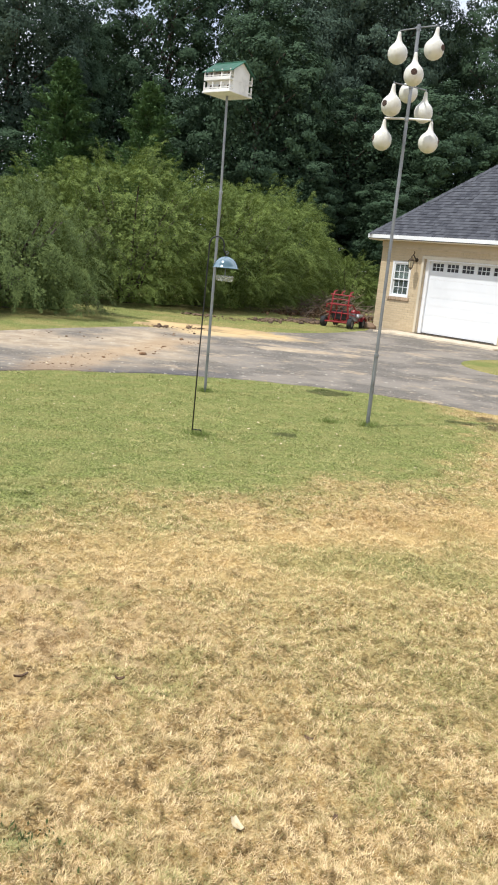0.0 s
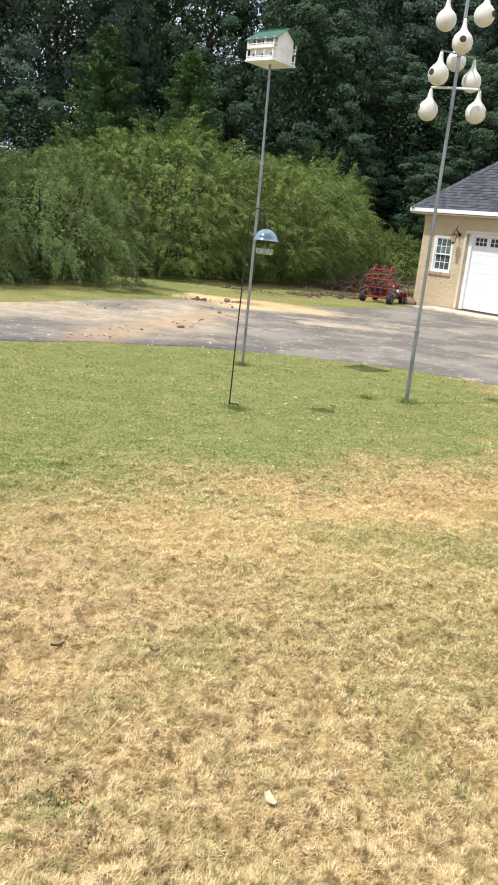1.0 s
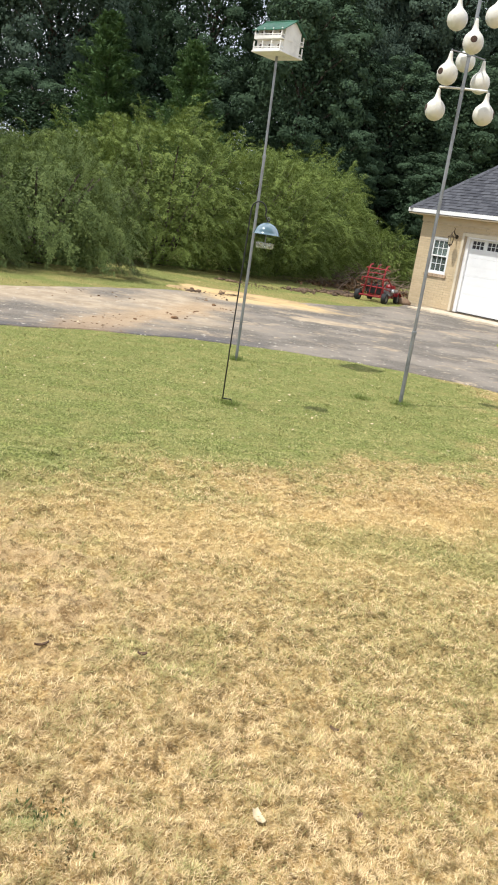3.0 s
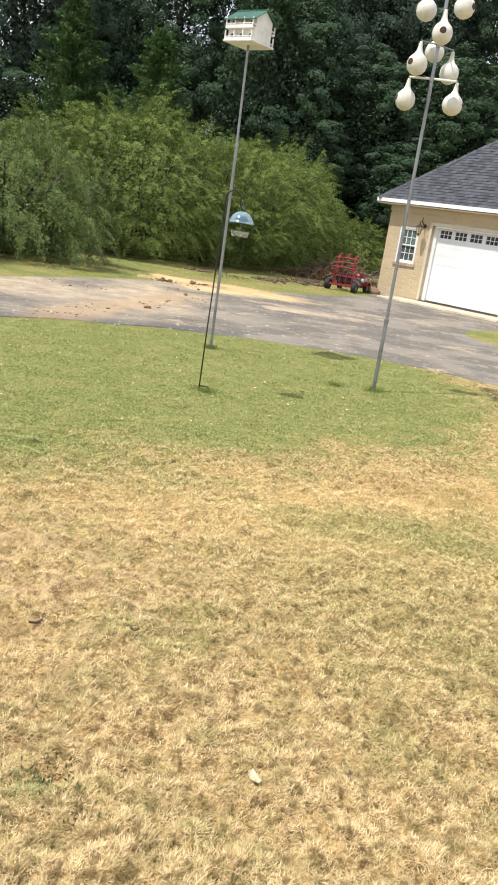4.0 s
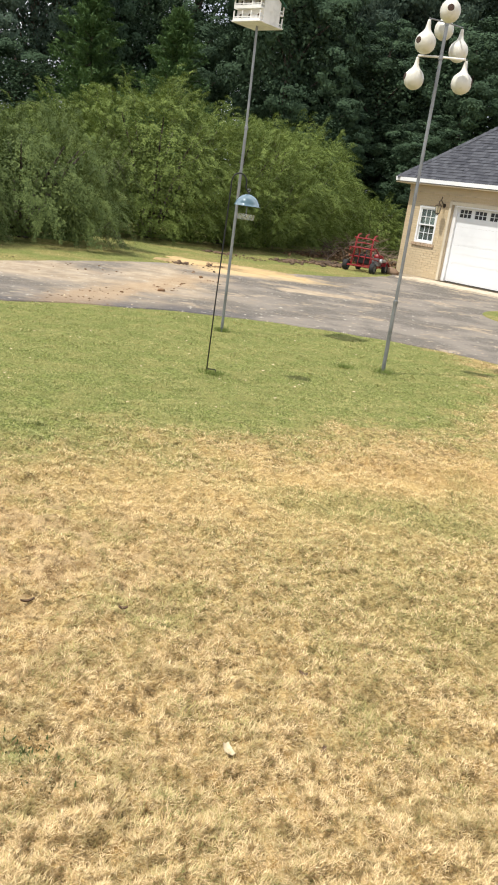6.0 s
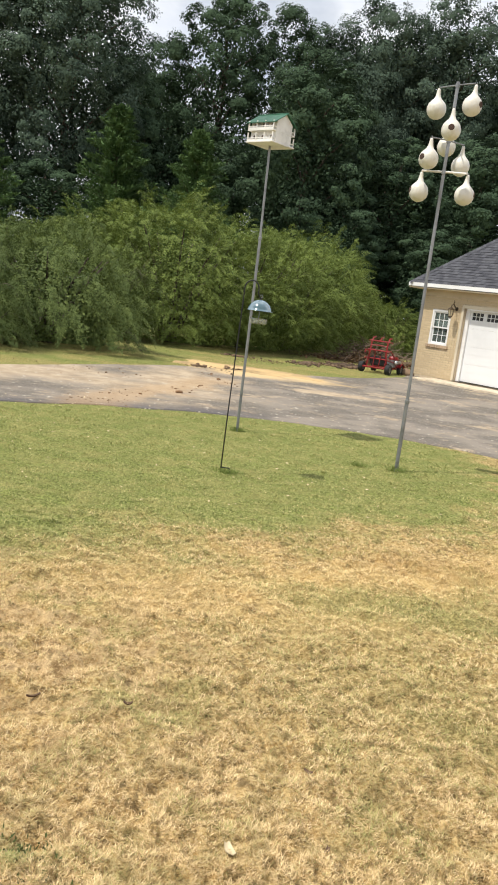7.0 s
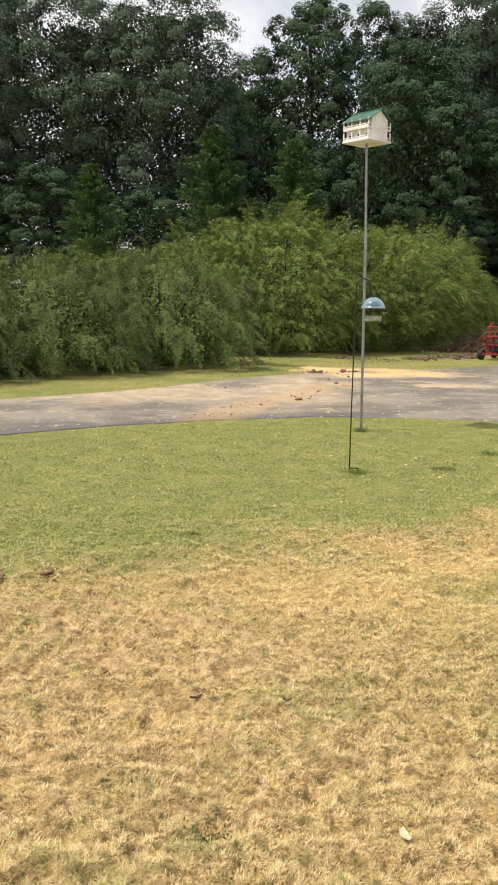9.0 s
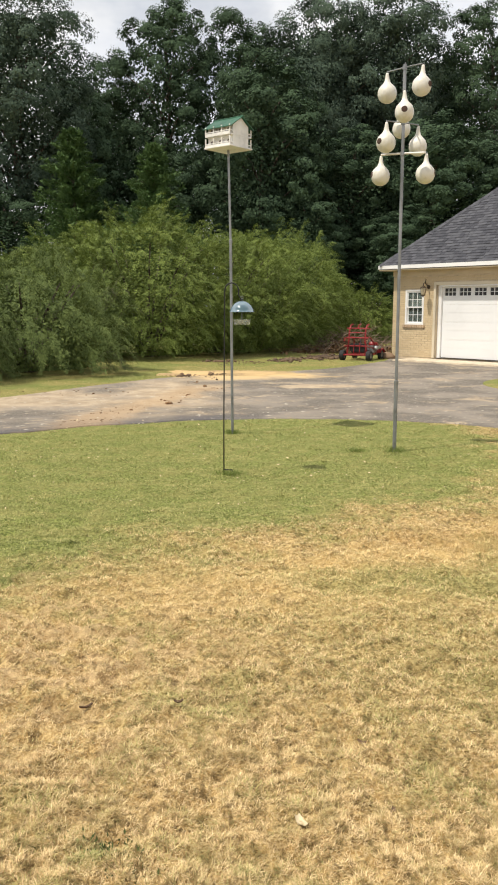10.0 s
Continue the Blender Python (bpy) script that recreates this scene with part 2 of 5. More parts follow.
def mat_asphalt():
    k = Nodes("asphalt", 0.9, 0, 0.25)
    p = k.geo()
    agg = k.noise(p, 90, 3, 0.7)
    patch = k.noise(p, 0.7, 5, 0.6)
    base = k.mix(k.ramp(agg, 0.3, 0.7), (0.100, 0.088, 0.074), (0.215, 0.189, 0.158))
    base = k.mix(k.ramp(patch, 0.35, 0.7), base, (0.25, 0.216, 0.178))
    wob = k.math("MULTIPLY_ADD", k.noise(p, 1.1, 5, 0.65), 2.2, -1.1)
    # sand washed over the drive along the trench, and dust towards its far edge
    rot = k.scaled(p, (1, 1, 1), (1.5, -14.8, 0))
    rot = k.scaled(rot, (1, 0.28, 0), rot=(0, 0, radians(11)))
    ln = k.t.nodes.new("ShaderNodeVectorMath")
    ln.operation = "LENGTH"
    k.put(ln.inputs[0], rot)
    sand = k.ramp(k.math("ADD", ln.outputs["Value"], k.math("MULTIPLY", wob, 0.55)), 0.2, 1.5, 0.95, 0)
    mound = k.ramp(k.math("ADD", k.dist(p, (-0.1, 18.7), (0.42, 0.75, 0)), k.math("MULTIPLY", wob, 0.35)), 0.3, 1.05, 1, 0)
    left = k.ramp(k.math("ADD", k.dist(p, (-4.6, 13.7), (0.26, 0.52, 0)), k.math("MULTIPLY", wob, 0.5)), 0.2, 1.35, 0.92, 0)
    streak = k.noise(k.scaled(p, (0.8, 0.9, 1), rot=(0, 0, radians(-20))), 0.9, 8, 0.78)
    streak = k.ramp(streak, 0.56, 0.80, 0, 0.8)
    worn = k.ramp(k.math("ADD", k.dist(p, (1.5, 16.15), (0.75, 2.2, 0)), k.math("MULTIPLY", wob, 0.8)), 0.35, 1.05, 1.0, 0)
    streak = k.math("MAXIMUM", streak, worn)
    chips = k.ramp(k.noise(k.scaled(p, (0.8, 1.1, 1)), 5.5, 5, 0.7), 0.74, 0.86, 0, 0.85)
    m = k.math("MAXIMUM", k.math("MAXIMUM", sand, left), k.math("MAXIMUM", streak, chips))
    dust = k.mix(k.ramp(k.noise(p, 3.0, 6, 0.7), 0.2, 0.8), (0.34, 0.26, 0.175), (0.48, 0.385, 0.27))
    sx = k.t.nodes.new("ShaderNodeSeparateXYZ")
    k.put(sx.inputs[0], p)
    dx = k.math("SUBTRACT", sx.outputs["X"], 0.7)
    off = k.math("ADD", k.math("SUBTRACT", sx.outputs["Y"], 11.4), k.math("MULTIPLY", k.math("MULTIPLY", dx, dx), 0.105))
    tar = k.math("MULTIPLY", k.ramp(k.math("ADD", off, k.math("MULTIPLY", wob, 0.5)), 0.1, 0.75, 0.75, 0), k.ramp(sx.outputs["X"], -0.5, 0.6, 1, 0))
    flecks = k.ramp(k.noise(k.scaled(p, (1.1, 0.75, 1), (4, 2, 0)), 8.5, 4, 0.65), 0.8, 0.87, 0, 0.85)
    c = k.mix(m, base, dust)
    c = k.mix(tar, c, (0.095, 0.09, 0.095))
    run = k.math("ABSOLUTE", k.math("SUBTRACT", sx.outputs["X"], k.math("MULTIPLY_ADD", sx.outputs["Y"], 0.25, -4.88)))
    trail = k.ramp(k.math("ADD", run, k.math("MULTIPLY", wob, 0.28)), 0.08, 0.62, 0.55, 0)
    trail = k.math("MULTIPLY", trail, k.ramp(sx.outputs["Y"], 15.2, 16.8, 1, 0))
    c = k.mix(trail, c, k.mix(k.ramp(agg, 0.3, 0.7), (0.33, 0.215, 0.115), (0.47, 0.33, 0.19)))
    c = k.mix(flecks, c, (0.50, 0.45, 0.37))
    c = k.mix(mound, c, (0.58, 0.42, 0.22))
    k.colour(c)
    k.bump(agg, 0.5, 0.006)
    return k.mat


def mat_leaf(name, dark, lite, rough=0.5, spec=0.5, through=0.25):
    k = Nodes(name, rough, 0, spec)
    r = k.island()
    big = k.noise(k.geo(), 0.6, 3)
    tone = k.noise(k.geo(), 3.0, 3)
    c = k.mix(k.math("MULTIPLY_ADD", tone, 0.55, k.math("MULTIPLY", r, 0.45)), dark, lite)
    c = k.mix(k.ramp(big, 0.3, 0.9, 0, 0.4), c, tuple(d * 0.8 for d in dark))
    k.colour(c)
    tr = k.t.nodes.new("ShaderNodeBsdfTranslucent")
    k.put(tr.inputs["Color"], c)
    mx = k.t.nodes.new("ShaderNodeMixShader")
    mx.inputs[0].default_value = through
    out = k.t.nodes["Material Output"]
    k.t.links.new(k.b.outputs[0], mx.inputs[1])
    k.t.links.new(tr.outputs[0], mx.inputs[2])
    k.t.links.new(mx.outputs[0], out.inputs["Surface"])
    return k.mat


def mat_brick():
    k = Nodes("cream_brick", 0.88, 0, 0.25)
    r = k.rand()
    p = k.obj()
    c = k.mix(r, (0.55, 0.44, 0.285), (0.63, 0.515, 0.34))
    n = k.noise(p, 30, 4)
    c = k.mix(k.ramp(n, 0.35, 0.65, 0, 0.35), c, (0.48, 0.375, 0.23))
    k.colour(c).bump(n, 0.4, 0.004)
    return k.mat


def mat_shingle(island=False):
    k = Nodes("asphalt_shingle", 0.92, 0, 0.2)
    r = k.island() if island else k.rand()
    p = k.geo()
    c = k.mix(k.ramp(r, 0, 1), (0.046, 0.048, 0.058), (0.098, 0.101, 0.114))
    n = k.noise(p, 60, 3, 0.7)
    c = k.mix(k.ramp(n, 0.3, 0.7, 0, 0.5), c, (0.085, 0.085, 0.095))
    k.colour(c).bump(n, 0.5, 0.004)
    return k.mat


def mat_bark():
    k = Nodes("bark", 0.95, 0, 0.15)
    p = k.obj()
    n = k.noise(k.scaled(p, (8, 8, 1.2)), 2.0, 5)
    k.colour(k.mix(k.ramp(n, 0.3, 0.7), (0.05, 0.04, 0.03), (0.17, 0.145, 0.115))).bump(n, 0.8, 0.03)
    return k.mat


def mat_gourd():
    k = Nodes("gourd_plastic", 0.38, 0, 0.5)
    p = k.obj()
    n = k.noise(p, 14, 4)
    k.colour(k.mix(k.ramp(n, 0.35, 0.75, 0, 0.6), (0.66, 0.645, 0.58), (0.54, 0.52, 0.45)))
    return k.mat


def mat_glass(name, col, rough=0.05, alpha_mix=0.5):
    k = Nodes(name, rough, 0, 0.5)
    k.colour(col)
    k.b.inputs["Transmission Weight"].default_value = alpha_mix
    k.b.inputs["IOR"].default_value = 1.45
    return k.mat


M_GROUND, M_BLADE, M_ASPHALT = mat_ground(), mat_blades(), mat_asphalt()
M_OAK = mat_leaf("oak_leaves", (0.028, 0.050, 0.030), (0.098, 0.155, 0.082), 0.8, 0.1, 0.14)
M_OAK2 = mat_leaf("dark_leaves", (0.036, 0.059, 0.045), (0.126, 0.178, 0.120), 0.8, 0.1, 0.14)
M_CYP = mat_leaf("cypress_needles", (0.044, 0.090, 0.030), (0.130, 0.210, 0.071), 0.7, 0.2, 0.15)
M_SHRUB = mat_leaf("arching_shrub_leaves", (0.058, 0.096, 0.021), (0.292, 0.360, 0.086), 0.7, 0.2, 0.12)
M_SHRUB2 = mat_leaf("weeping_shrub_leaves", (0.040, 0.070, 0.021), (0.215, 0.27, 0.078), 0.7, 0.2, 0.12)
M_BARK, M_BRICK = mat_bark(), mat_brick()
M_SHING, M_SHING_I = mat_shingle(), mat_shingle(True)
M_GOURD = mat_gourd()
M_MORTAR = plain("mortar", (0.56, 0.46, 0.32), 0.95, bump=0.3)
M_FRIEZE = plain("tan_painted_board", (0.58, 0.48, 0.33), 0.6, var=0.07, scale=6)
M_WHITE = plain("white_paint", (0.80, 0.80, 0.79), 0.45, var=0.05, scale=9, bump=0.05)
M_DOORW = plain("white_steel_door", (0.76, 0.77, 0.78), 0.4, var=0.03, scale=5, bump=0.03)
M_CONC = plain("concrete", (0.60, 0.51, 0.38), 0.9, scale=25, bump=0.4)
M_CREAM = plain("cream_painted_casing", (0.62, 0.55, 0.42), 0.55, scale=9, var=0.08)
M_STEEL = plain("galvanised_steel", (0.27, 0.28, 0.285), 0.45, 0.7, scale=30, bump=0.1)
M_BLACK = plain("black_iron", (0.018, 0.018, 0.018), 0.5, 0.3, scale=40)
M_BRONZE = plain("dark_bronze", (0.10, 0.075, 0.05), 0.5, 0.6, scale=40)
M_RED = plain("red_enamel", (0.27, 0.014, 0.016), 0.4, scale=20)
M_RUBBER = plain("tyre_rubber", (0.02, 0.02, 0.02), 0.85)
M_ENGINE = plain("grey_cast_metal", (0.26, 0.25, 0.24), 0.5, 0.5, scale=40)
M_SEAT = plain("black_vinyl", (0.025, 0.025, 0.028), 0.6)
M_GREENROOF = plain("green_painted_metal", (0.016, 0.10, 0.052), 0.5, scale=15, var=0.25)
M_BIRDWHITE = plain("white_painted_wood", (0.74, 0.73, 0.70), 0.6, scale=25, var=0.12)
# for discs on closed shells: the shade inside an entrance hole, as colour
M_HOLE = plain("hole_shade", (0.07, 0.042, 0.032), 0.9)
M_DIRT = plain("red_brown_dirt", (0.20, 0.115, 0.058), 0.98, scale=8, var=0.35, bump=0.8)
M_SOIL = plain("dark_dug_soil", (0.150, 0.098, 0.060), 0.98, scale=8, var=0.4, bump=0.8)
M_SAND = plain("yellow_sand", (0.52, 0.36, 0.17), 0.98, scale=8, var=0.25, bump=0.6)
M_TWIG = plain("dead_twigs", (0.17, 0.12, 0.085), 0.95, scale=10)
M_PALELEAF = plain("dry_pale_leaf", (0.66, 0.53, 0.33), 0.8, scale=60)
M_DARKLEAF = plain("dry_brown_leaf", (0.13, 0.075, 0.04), 0.8, scale=60)
M_STONE = plain("brown_stone", (0.24, 0.16, 0.10), 0.9, scale=12, bump=0.6)
M_GLASS = mat_glass("window_glass", (0.36, 0.43, 0.42), 0.04, 0.85)
M_DARKGLASS = mat_glass("door_light_glass", (0.05, 0.05, 0.055), 0.08, 0.0)
M_DOME = mat_glass("smoky_blue_plastic", (0.10, 0.17, 0.205), 0.12, 0.22)
M_TRAY = mat_glass("clear_plastic", (0.80, 0.83, 0.84), 0.15, 0.75)
M_BLIND = plain("pale_window_blind", (0.55, 0.56, 0.52), 0.8, scale=10)
M_AMBER = mat_glass("frosted_lantern_glass", (0.75, 0.66, 0.48), 0.3, 0.5)


# ---------------------------------------------------------------- mesh helpers
class Shape:
    """Collects vertices and faces of one mesh."""

    def __init__(self):
        self.v, self.f = [], []

    def box(self, lo, hi, m=None):
        b = len(self.v)
        (x0, y0, z0), (x1, y1, z1) = lo, hi
        pts = [(x0, y0, z0), (x1, y0, z0), (x1, y1, z0), (x0, y1, z0), (x0, y0, z1), (x1, y0, z1), (x1, y1, z1), (x0, y1, z1)]
        if m is not None:
            pts = [tuple(m @ Vector(q)) for q in pts]
        self.v += pts
        self.f += [tuple(b + i for i in q) for q in ((0, 3, 2, 1), (4, 5, 6, 7), (0, 1, 5, 4), (1, 2, 6, 5), (2, 3, 7, 6), (3, 0, 4, 7))]
        return self

    def poly(self, pts):
        b = len(self.v)
        self.v += [tuple(q) for q in pts]
        self.f.append(tuple(range(b, b + len(pts))))
        return self

    def tube(self, pts, radii, n=10, cap=True):
        pts = [Vector(q) for q in pts]
        if not isinstance(radii, (list, tuple)):
            radii = [radii] * len(pts)
        b = len(self.v)
        ref = Vector((0.31, 0.95, 0.12))
        for i, q in enumerate(pts):
            d = (pts[min(i + 1, len(pts) - 1)] - pts[max(i - 1, 0)]).normalized()
            r = ref if abs(d.dot(ref)) < 0.95 else Vector((1, 0, 0))
            u = d.cross(r).normalized()
            w = d.cross(u)
            for j in range(n):
                a = 2 * math.pi * j / n
                self.v.append(tuple(q + float(radii[i]) * (math.cos(a) * u + math.sin(a) * w)))
        for i in range(len(pts) - 1):
            for j in range(n):
                self.f.append((b + i * n + j, b + i * n + (j + 1) % n, b + (i + 1) * n + (j + 1) % n, b + (i + 1) * n + j))
        if cap:
            self.f.append(tuple(b + j for j in reversed(range(n))))
            self.f.append(tuple(b + (len(pts) - 1) * n + j for j in range(n)))
        return self

    def lathe(self, prof, n=24, at=(0, 0, 0), m=None):
        """Turn a profile of (radius, height) about z."""
        b = len(self.v)
        for r, z in prof:
            for j in range(n):
                a = 2 * math.pi * j / n
                q = Vector((at[0] + r * math.cos(a), at[1] + r * math.sin(a), at[2] + z))
                self.v.append(tuple(m @ q if m is not None else q))
        for i in range(len(prof) - 1):
            for j in range(n):
                self.f.append((b + i * n + j, b + i * n + (j + 1) % n, b + (i + 1) * n + (j + 1) % n, b + (i + 1) * n + j))
        return self

    def mesh(self, name, mat, smooth=False, bevel=0.0):
        me = bpy.data.meshes.new(name)
        me.from_pydata(self.v, [], self.f)
        if bevel:
            bm = bmesh.new()
            bm.from_mesh(me)
            bmesh.ops.bevel(bm, geom=[e for e in bm.edges if len(e.link_faces) == 2 and e.calc_face_angle(0) > 0.6], offset=bevel, segments=2, affect="EDGES", clamp_overlap=True)
            bm.to_mesh(me)
            bm.free()
        me.materials.append(mat)
        if smooth:
            me.polygons.foreach_set("use_smooth", [True] * len(me.polygons))
        me.update()
        return me


def part(name, shape, mat, parent=None, label="", smooth=False, bevel=0.0):
    ob = new(name, shape.mesh(name, mat, smooth, bevel))
    ob.parent = parent
    return tagged(ob, label)


def piece(name, mesh, m, parent):
    """One object on a shared mesh, at a pose within its parent."""
    ob = new(name, mesh)
    ob.parent = parent
    ob.matrix_basis = m
    return ob


def thing(name, m, label, category, group="", kind=""):
    ob = new(name)
    ob.matrix_basis = m
    return tagged(ob, label, category, group, kind)


def soup(name, verts, faces, mat, parent=None):
    """A mesh from numpy arrays: verts (n,3), faces (m,k)."""
    me = bpy.data.meshes.new(name)
    verts = np.asarray(verts, dtype=np.float32)
    faces = np.asarray(faces, dtype=np.int32)
    nf, k = faces.shape
    me.vertices.add(len(verts))
    me.vertices.foreach_set("co", verts.ravel())
    me.loops.add(nf * k)
    me.loops.foreach_set("vertex_index", faces.ravel())
    me.polygons.add(nf)
    me.polygons.foreach_set("loop_start", np.arange(0, nf * k, k, dtype=np.int32))
    me.materials.append(mat)
    me.update(calc_edges=True)
    ob = new(name, me)
    ob.parent = parent
    return ob


def unit(a):
    return a / np.maximum(np.linalg.norm(a, axis=-1, keepdims=True), 1e-9)


def leaf_quads(centre, along, normal, length, width):
    """Rhombic leaves, one quad each: centre, direction and normal are (n,3) arrays."""
    side = unit(np.cross(along, normal))
    L, W = length[:, None] * 0.5, width[:, None] * 0.5
    v = np.stack([centre - along * L, centre + side * W, centre + along * L, centre - side * W], axis=1)
    n = len(centre)
    return v.reshape(-1, 3), np.arange(4 * n).reshape(n, 4)


# ---------------------------------------------------------------- ground and drive
def near_edge(x):
    dx = x - 0.7
    return 11.4 - np.where(dx < 0, 0.107, 0.135) * dx * dx


def far_edge(x):
    return np.interp(x, [-11, -7, -5.6, -4.6, -4, -3.1, -2.4, -1.4, 0.6, 2.4, 3.9, 4.6, 14], [6.8, 10.6, 12.2, 13.4, 14.35, 16.0, 17.3, 18.6, 19.5, 21.3, 24.0, 26.5, 28.0])


def waves(x, y, seed, size):
    """Smooth random field of about -1 to 1, lumps of the given size."""
    g = np.random.default_rng(seed)
    out = np.zeros_like(x)
    for i in range(11):
        a = g.random() * 6.283
        k = 6.283 / size * g.uniform(0.5, 1.7)
        out += np.sin(k * (x * math.cos(a) + y * math.sin(a)) + g.random() * 6.283)
    return out / 3.3


GX0, GX1, GY0, GY1 = -4.2, 4.2, 0.9, 9.3


def relief(x, y):
    """Hummocks of the rough dry turf, fading out towards the mown green and the sheet's plain rim."""
    rim = np.minimum(np.minimum(x - GX0, GX1 - x), np.minimum(y - GY0, GY1 - y))
    fade = np.clip(rim / 0.8, 0, 1)
    green = np.clip((4.6 - np.hypot(x + 1.2, y - 9.6)) / 1.2, 0, 1)
    h = 0.008 * waves(x, y, 24, 0.085) + 0.010 * waves(x, y, 21, 0.16) + 0.009 * waves(x, y, 22, 0.36) + 0.012 * waves(x, y, 23, 0.9)
    bare = np.clip(1.1 - np.hypot((x + 1.5) * 0.55, (y - 3.4) * 0.75), 0, 1)
    h = h + bare * 0.010 * waves(x, y, 25, 0.11)
    return h * fade * (1 - 0.75 * green)


gx, gy = np.linspace(GX0, GX1, 361), np.linspace(GY0, GY1, 361)
mx, my = np.meshgrid(gx, gy, indexing="ij")
gv = np.stack([mx, my, relief(mx, my)], -1).reshape(-1, 3)
gi = np.arange(361 * 361).reshape(361, 361)
gf = np.stack([gi[:-1, :-1], gi[1:, :-1], gi[1:, 1:], gi[:-1, 1:]], -1).reshape(-1, 4)
BIG = 1500.0
rim_v = np.array([(GX0, GY0, 0), (GX1, GY0, 0), (GX1, GY1, 0), (GX0, GY1, 0), (-BIG, -BIG, 0), (BIG, -BIG, 0), (BIG, BIG, 0), (-BIG, BIG, 0)])
k0 = len(gv)
rim_f = np.array([(4, 5, 1, 0), (5, 6, 2, 1), (6, 7, 3, 2), (7, 4, 0, 3)]) + k0
ground = soup("ground", np.concatenate([gv, rim_v]), np.concatenate([gf, rim_f]), M_GROUND)
ground.data.polygons.foreach_set("use_smooth", [True] * len(ground.data.polygons))
tagged(ground, "mown lawn, patchy green and straw-dry", "lawn", kind="structure")

ds = Shape()
xs = np.linspace(-10.5, 9.5, 161)
rows_v = 9
for i, x in enumerate(xs):
    a = float(near_edge(x)) + 0.10 * noise.noise((x * 1.7, 3.1, 0)) + 0.05 * noise.noise((x * 6, 1, 0))
    b = float(far_edge(x)) + 0.25 * noise.noise((x * 1.1, 9.1, 0)) + 0.12 * noise.noise((x * 5, 4, 0))
    for j in range(rows_v):
        z = 0.014 if 0 < j < rows_v - 1 else -0.02
        u = (0.0, 0.004, 0.2, 0.4, 0.6, 0.8, 0.9, 0.996, 1.0)[j]
        ds.v.append((x, a + (b - a) * u, z))
for i in range(len(xs) - 1):
    for j in range(rows_v - 1):
        q = i * rows_v + j
        ds.f.append((q, q + rows_v, q + rows_v + 1, q + 1))
tagged(part("driveway", ds, M_ASPHALT), "worn grey asphalt drive with washed sand and pale patches", "driveway", kind="structure")

isl = Shape()
ring = []
for a in np.linspace(0, 2 * math.pi, 49)[:-1]:
    w = 1 + 0.03 * noise.noise((math.cos(a) * 3, math.sin(a) * 3, 0))
    ring.append((7.55 + 2.85 * w * math.cos(a), 16.2 + 2.4 * w * math.sin(a), 0.035))
isl.poly(ring)
b0 = len(isl.v)
isl.v += [(x * 1.0 + (x - 7.55) * 0.02, y + (y - 16.2) * 0.02, 0.0) for x, y, z in ring]
for i in range(48):
    isl.f.append((i, b0 + i, b0 + (i + 1) % 48, (i + 1) % 48))
tagged(part("lawn_island", isl, M_GROUND), "green lawn island beside the asphalt drive", "lawn", kind="structure")


def grass(name, n_tuft, per, r0, r1, a0, a1, long, seed, label):
    rng = np.random.default_rng(seed)
    r = r0 * (r1 / r0) ** rng.random(n_tuft)
    a = np.radians(a0 + (a1 - a0) * rng.random(n_tuft))
    x, y = r * np.sin(a), r * np.cos(a)
    thin = waves(x, y, 1, 0.16) + 0.8 * waves(x, y, 2, 0.5)
    ok = (y < near_edge(x) - 0.02 + rng.normal(0, 0.055, n_tuft)) & (thin + rng.normal(0, 0.5, n_tuft) > -2.3)
    bare = np.hypot((x + 1.5) * 0.55, (y - 3.4) * 0.75) + 0.25 * waves(x, y, 6, 0.5)
    ok &= (bare > 0.75) | (waves(x, y, 7, 0.14) + rng.normal(0, 0.5, n_tuft) > -0.35)
    x, y, r, thin = x[ok], y[ok], r[ok], thin[ok]
    green = (np.hypot(x + 1.2, y - 9.6) < 3.95) | (np.hypot(x + 6.6, y - 9.6) < 6.6)
    n = len(x)
    lean0 = 2.2 * waves(x, y, 4, 0.2) + rng.normal(0, 1.4, n)
    tall0 = np.clip(0.95 + 0.25 * thin, 0.6, 1.4)
    m = n * per
    spread = np.repeat(0.013 * (r / 2) ** 0.6, per)
    bx = np.repeat(x, per) + rng.normal(0, 1, m) * spread
    by = np.repeat(y, per) + rng.normal(0, 1, m) * spread
    rr, gg = np.repeat(r, per), np.repeat(green, per)
    az = np.repeat(lean0, per) + rng.normal(0, 1.5, m)
    tilt = np.where(gg, rng.uniform(0.45, 1.35, m), rng.uniform(0.65, 1.45, m))
    ln = long * rng.uniform(0.45, 1.4, m) * np.repeat(tall0, per) * np.where(gg, 0.72, 1.0)
    wd = (0.0008 + 0.00026 * (rr - 1.5)) * rng.uniform(0.6, 1.4, m)
    d = np.stack([np.sin(tilt) * np.cos(az), np.sin(tilt) * np.sin(az), np.cos(tilt)], 1)
    s = np.stack([-np.sin(az), np.cos(az), np.zeros(m)], 1)
    ground_z = relief(bx, by)
    base = np.stack([bx, by, ground_z - 0.001], 1)
    tip = base + d * ln[:, None]
    tip[:, 2] = np.maximum(tip[:, 2] - 0.06 * ln * np.sin(tilt), ground_z + 0.002)
    mid = base + d * (ln * 0.45)[:, None] + np.array([0, 0, 1]) * (0.06 * ln * np.sin(tilt))[:, None]
    v = np.stack([base, mid + s * wd[:, None], tip, mid - s * wd[:, None]], 1).reshape(-1, 3)
    k = np.arange(m)[:, None] * 4
    f = np.concatenate([k + np.array([[0, 1, 3]]), k + np.array([[1, 2, 3]])], 0)
    tagged(soup(name, v, f, M_BLADE), label, "grass", kind="stuff")


